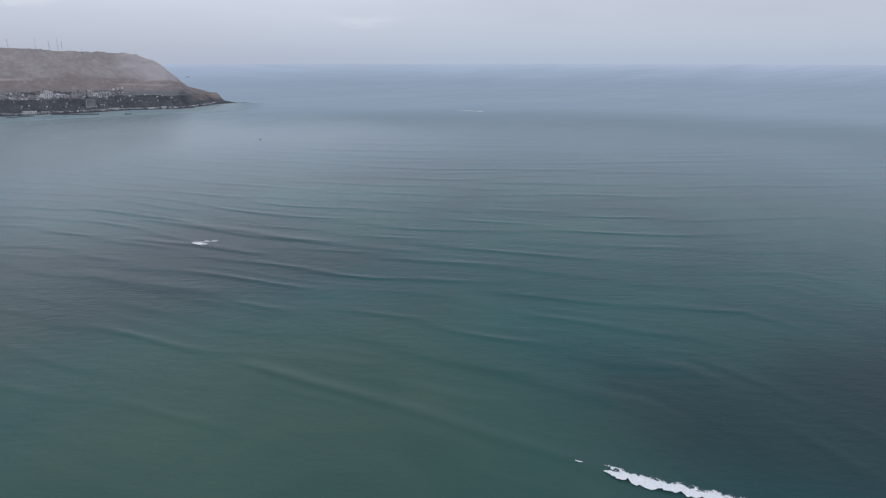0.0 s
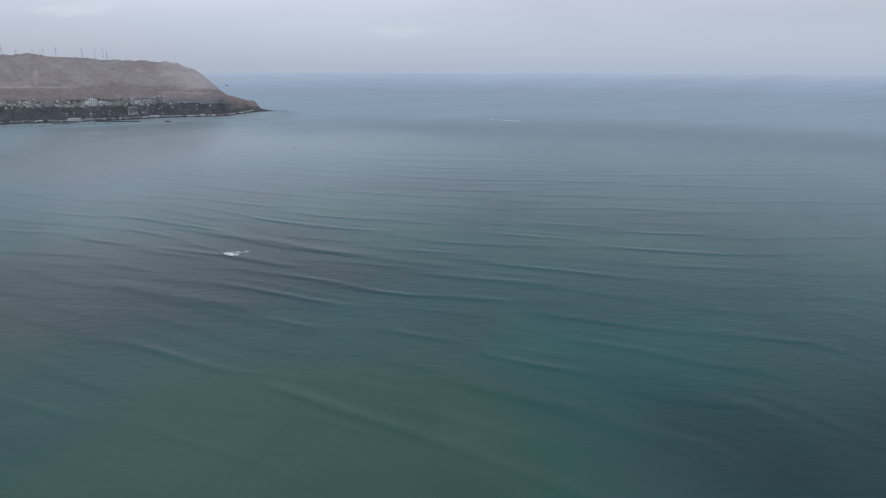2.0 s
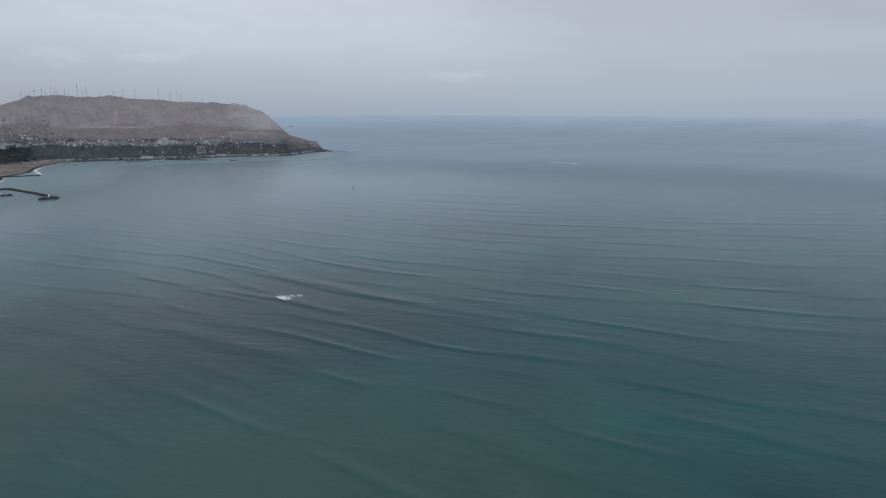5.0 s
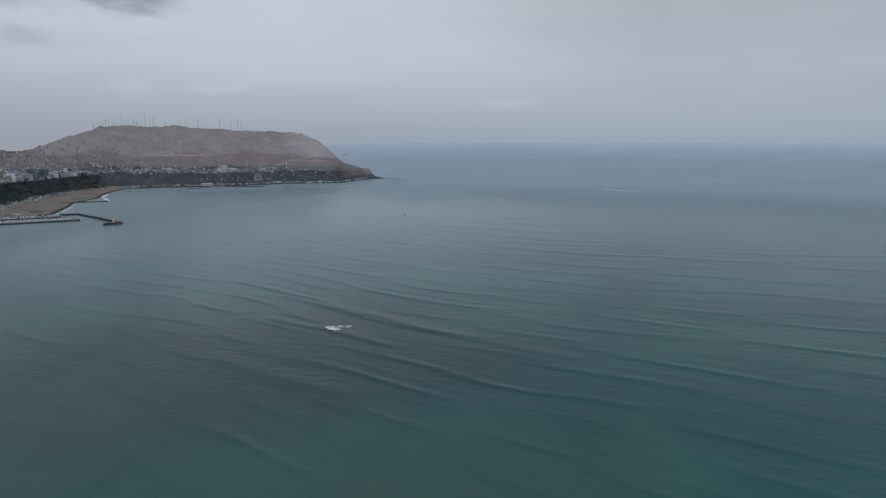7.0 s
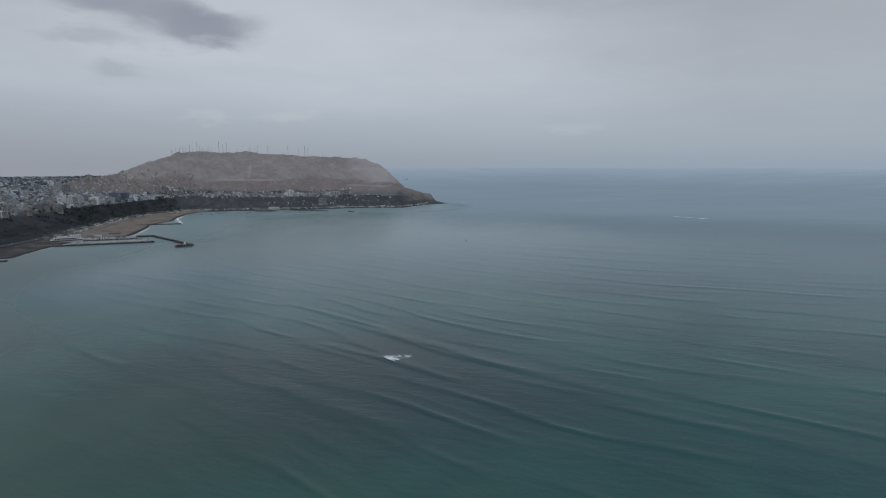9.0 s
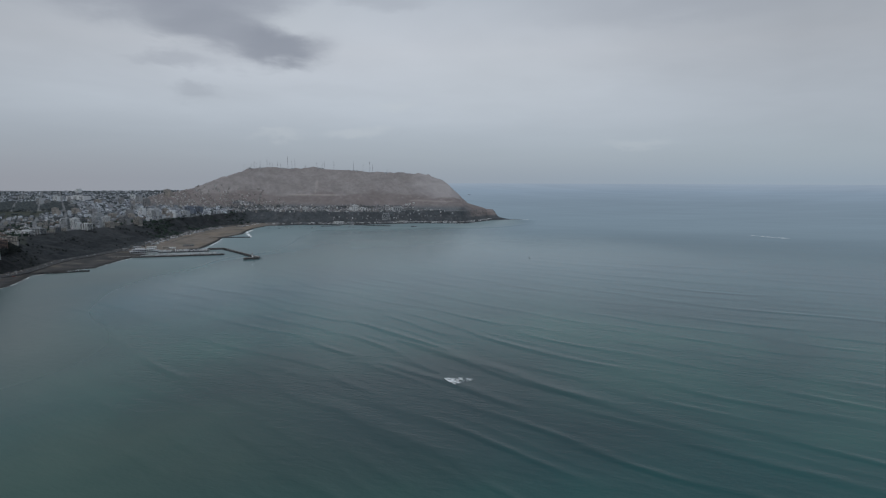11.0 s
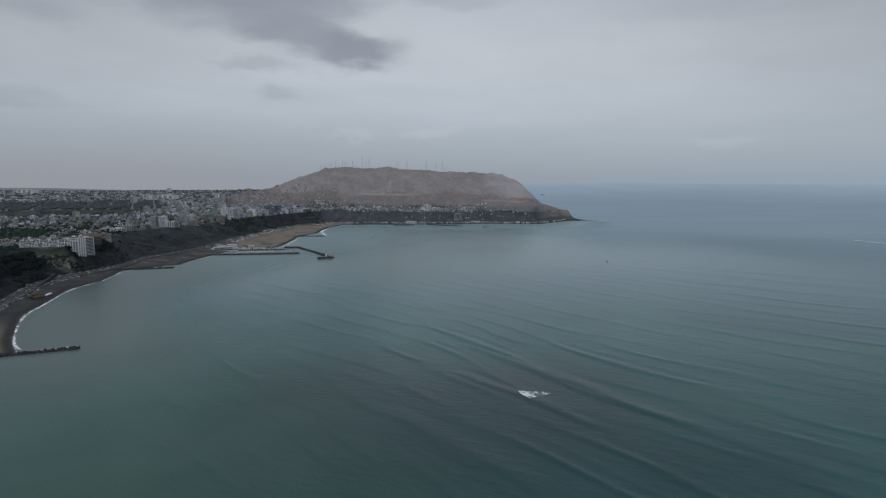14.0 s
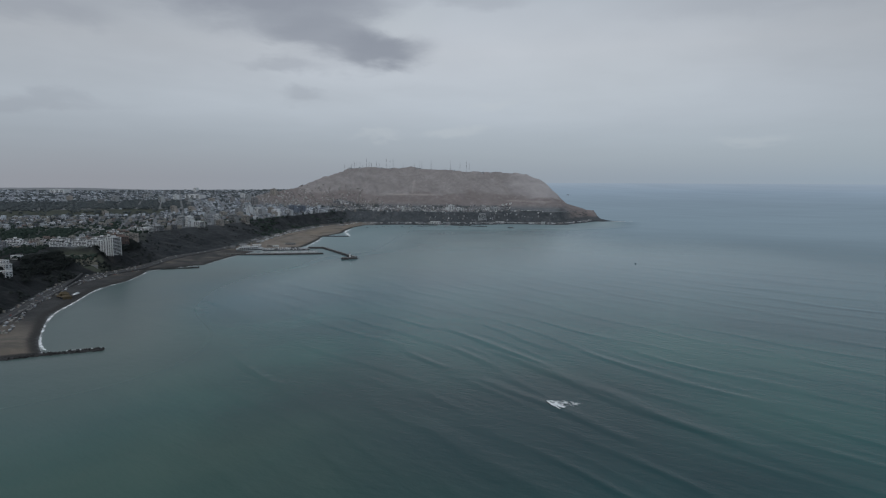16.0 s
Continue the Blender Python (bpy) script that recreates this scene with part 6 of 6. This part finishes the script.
# far islet beyond the point
s = Solid()
ri = random.Random(4)
for k in range(5):
    s.lump((-9 + 4.5 * k, ri.uniform(-3, 3), 3), ri.uniform(3, 5.5), ri, 0.8, 0.3)
islet = new("islet", s.mesh("islet", [ROCK]))
islet.location = (872, 4169, 88)
tagged(islet, "small bare rock islet far out at sea", "islet")

# ---------------------------------------------------------------- masts on the hill
def lattice_mast(m, high, label):
    ob = thing("radio_mast", m, label, "mast", "radio masts on the hill")
    w, t = 2.6, 0.5
    corner = [(-1, -1), (1, -1), (1, 1), (-1, 1)]
    for cx, cy in corner:
        s = Solid()
        s.beam((cx * w / 2, cy * w / 2, -6), (cx * t / 2, cy * t / 2, high), 0.26)
        part("leg", s.mesh("leg", [STEEL]), ob)
    s = Solid()
    n = int(high / 5)
    for k in range(n):
        z0, z1 = high * k / n, high * (k + 1) / n
        r0, r1 = (w + (t - w) * k / n) / 2, (w + (t - w) * (k + 1) / n) / 2
        for q in range(4):
            a, b2 = corner[q], corner[(q + 1) % 4]
            s.beam((a[0] * r0, a[1] * r0, z0), (b2[0] * r1, b2[1] * r1, z1), 0.11)
            s.beam((a[0] * r1, a[1] * r1, z1), (b2[0] * r1, b2[1] * r1, z1), 0.14)
    part("bracing", s.mesh("bracing", [STEEL]), ob)
    s = Solid()
    for k in range(3):
        z = high * (0.66 + 0.13 * k)
        s.beam((1.0, 0, z), (1.5, 0.2, z), 1.6, 0, 10)
    part("dish", s.mesh("dish", [PALE]), ob, "pale dish aerials")
    s = Solid()
    s.beam((0, 0, high), (0, 0, high * 1.12), 0.22)
    part("spire", s.mesh("spire", [STEEL]), ob)
    return ob


for x, top in ((-545, 280), (-530, 284), (-512, 287), (-498, 300), (-470, 306), (-420, 300), (-365, 290), (-486, 292), (-455, 284), (-435, 321), (-407, 293), (-379, 303), (-324, 331), (-302, 306), (-286, 320), (-229, 288),
               (-164, 297), (-135, 304), (-122, 307), (-68, 305), (41, 307), (96, 295), (132, 307), (148, 294), (230, 256)):
    y = float(np.interp(x, CREST[:, 0], CREST[:, 1])) + (x * 7919 % 23) - 10
    z = ground_z(x, y)
    lattice_mast(pose(x, y, z, 0, 0, x % 45), max(10, (top - z) / 1.12), "tall grey lattice radio mast on the bare hill" if top > 300 else "short grey lattice radio mast on the bare hill")
for x in (-520, -470, -350, -300, -150, -130, 60, 225):
    y = float(np.interp(x, CREST[:, 0], CREST[:, 1])) - 4
    apartment(x, y, 0, 12, 8, 1, PALE, "small pale equipment hut on the hilltop", 2, 1, each=3.2, crown=False, name="equipment_hut")
# white monument buildings half way up the slope
for x, y, w in ((300, 2985, 12), (318, 2990, 8), (338, 2988, 10)):
    apartment(x, y, 0, w, 8, 2, WHITE, "small white shrine building on the brown slope", 2, 1, crown=False, name="shrine")


# ---------------------------------------------------------------- foam
def foam_patch(name, line, half, label, seed, high=0.5, ragged=0.5, thick=0.0):
    """A ragged raft of foam along a line; cover fades to its edges."""
    pts = smooth_line(line, 1.5)
    d = np.gradient(pts, axis=0)
    d /= np.hypot(d[:, :1], d[:, 1:])
    n = np.stack([d[:, 1], -d[:, 0]], 1)
    u = np.linspace(0, 1, len(pts))
    rows = np.linspace(-1, 1, 9)
    env = np.sin(np.pi * np.clip(u * 0.98 + 0.01, 0, 1)) ** 0.35
    wide = half * env * (1 + ragged * value_noise(pts[:, 0], pts[:, 1], 14, seed, 3))
    px = pts[:, :1] + n[:, :1] * wide[:, None] * rows
    py = pts[:, 1:] + n[:, 1:] * wide[:, None] * rows
    bulge = (1 - rows ** 2)[None, :] * np.ones((len(pts), 1))
    base = np.maximum(swell(px, py), 0) * step(20, 180, away(px, py, SHORE))
    far_r = np.hypot(px, py + 40)
    far_true = R0 + (far_r - R0) / np.maximum(1 - (far_r - R0) / REACH, 0.05)
    base = base + np.where((far_r > 1450) & (px > 790), 1.8, 0)
    base = base + np.where(far_r > R0, EYE_Z - far_r * EYE_Z / far_true, 0)
    z = base + 0.15 + high * bulge * (1 + 0.4 * value_noise(px, py, 3, seed, 2))
    cover = 0.10 + thick + 0.48 * np.sqrt(bulge) + 0.30 * value_noise(px, py, 7, seed + 4, 3) + 0.12 * value_noise(px, py, 40, seed + 6, 2)
    return tagged(grid_mesh(name, px, py, z, dict(cover=cover), FOAM), label, "foam", kind="stuff")


def foam_wedge(a, b, fall, trail, label, seed, high, lean, taper=0.0, thick=0.0):
    """A breaking crest from a to b: white water tumbles down its front, lace trails behind it."""
    a, b, trail = np.array(a, float), np.array(b, float), np.array(trail, float)
    run, reach = np.hypot(*(b - a)), np.hypot(*trail)
    e1 = (b - a) / run
    e2 = np.array([e1[1], -e1[0]])
    u, v = np.meshgrid(np.linspace(-0.1 * run, 1.1 * run, int(run * 4)), np.linspace(-reach, fall * 1.3, int((reach + fall) * 4)))
    s = np.clip(u / run, 0, 1)
    crest_wob = 0.5 * value_noise(u, v * 0 + seed, 6, seed, 3)
    front, behind = np.maximum(v, 0), np.maximum(-v, 0) / reach
    u_in = 0.2 * run + (u - 0.2 * run) * (1 - taper * behind)
    px = a[0] + e1[0] * u_in + e2[0] * (front + crest_wob) + trail[0] * behind
    py = a[1] + e1[1] * u_in + e2[1] * (front + crest_wob) + trail[1] * behind
    # deepest near its first third, ragged along the foot
    shape = np.sin(np.pi * np.clip(s, 0.001, 0.999) ** lean) ** 0.8
    foot = fall * shape * (0.78 + 0.35 * value_noise(u, v * 0, 3.2, seed + 1, 4))
    rag = 0.13 * value_noise(u * 0, v, 2.4, seed + 8, 3)
    ends = step(-0.06, 0.03, u / run + rag) * step(1.08, 0.9, u / run - rag)
    body = step(foot + 0.25, foot - 0.35, v) * ends
    lace = ends * (0.56 + thick * (1 - behind) ** 6 - 0.30 * behind + 0.34 * value_noise(px, py, 2.6, seed + 5, 3)) * step(1.0, 0.8, behind)
    cover = np.where(v >= 0, body, np.where(behind * reach < 0.6, np.maximum(lace, 0.75 * ends), lace))
    z = np.maximum(swell(px, py), 0) + 0.32 + high * ends * np.where(v >= 0, np.clip(1 - v / (fall * 1.3), 0, 1), 0.25 * np.exp(-behind * 6)) * shape \
        * (1 + 0.6 * value_noise(px, py, 1.6, seed, 3))
    return tagged(grid_mesh("breaking_wave", px, py, z, dict(cover=cover), FOAM), label, "foam", kind="stuff")


foam_wedge((96, 531), (105, 510), 2.4, (34, 3), "small white breaking wave with a lacy trail of foam", 3, 0.8, 0.75, 0.8, -0.04)
foam_wedge((182, -19), (222, -78), 6.2, (5.0, 3.8), "white breaking wave front rolling towards the beach", 7, 1.6, 0.62, 0.0, 0.34)
foam_patch("foam_trail", [(175.5, -5), (176.5, -7), (178, -9)], 0.6, "thin white lip on a wave crest", 9, 0.5, 0.5)
for k, (a, b2) in enumerate(((2, 7), (7, 10), (10, 13))):
    line = SHORE[a:b2 + 1] + 1.0 * (SHORE[a:b2 + 1] - FOOT[a:b2 + 1]) / np.hypot(*(SHORE[a:b2 + 1] - FOOT[a:b2 + 1]).T)[:, None]
    foam_patch("surf", line, 2.8 if k == 0 else 2.4, "white line of surf along the beach", 20 + k, 0.2, 0.5, -0.05)
foam_patch("surf", [(-450, 690), (-430, 698), (-416, 704), (-409, 702)], 1.4, "thin white surf along the groyne", 45, 0.2, 0.7, -0.05)
foam_patch("surf", [(-463, 683), (-486, 702), (-504, 726), (-520, 752)], 2.2, "white surf in the corner of the near beach", 31, 0.3, 0.5)
foam_patch("surf", [(-331, 2102), (-350, 2180), (-372, 2260), (-376, 2340), (-370, 2400)], 9, "broad white surf on the far sandy beach", 33, 0.4, 0.5)
foam_patch("surf", [(-405, 1745), (-410, 1850), (-410, 2000), (-430, 2080)], 3.5, "white surf on the sandy beach", 35, 0.3, 0.6)
foam_patch("surf", [(740, 2846), (800, 2838), (860, 2835), (905, 2838)], 6, "white surf on the rocks of the point", 37, 0.4, 0.7)
foam_patch("surf", [(420, 2632), (540, 2625), (640, 2740)], 4, "thin surf under the headland", 39, 0.3, 0.7)
foam_patch("foam_trail", [(1446, 1903), (1470, 1830), (1501, 1767)], 9, "long thin streak of foam far out", 41, 0.1, 0.8)
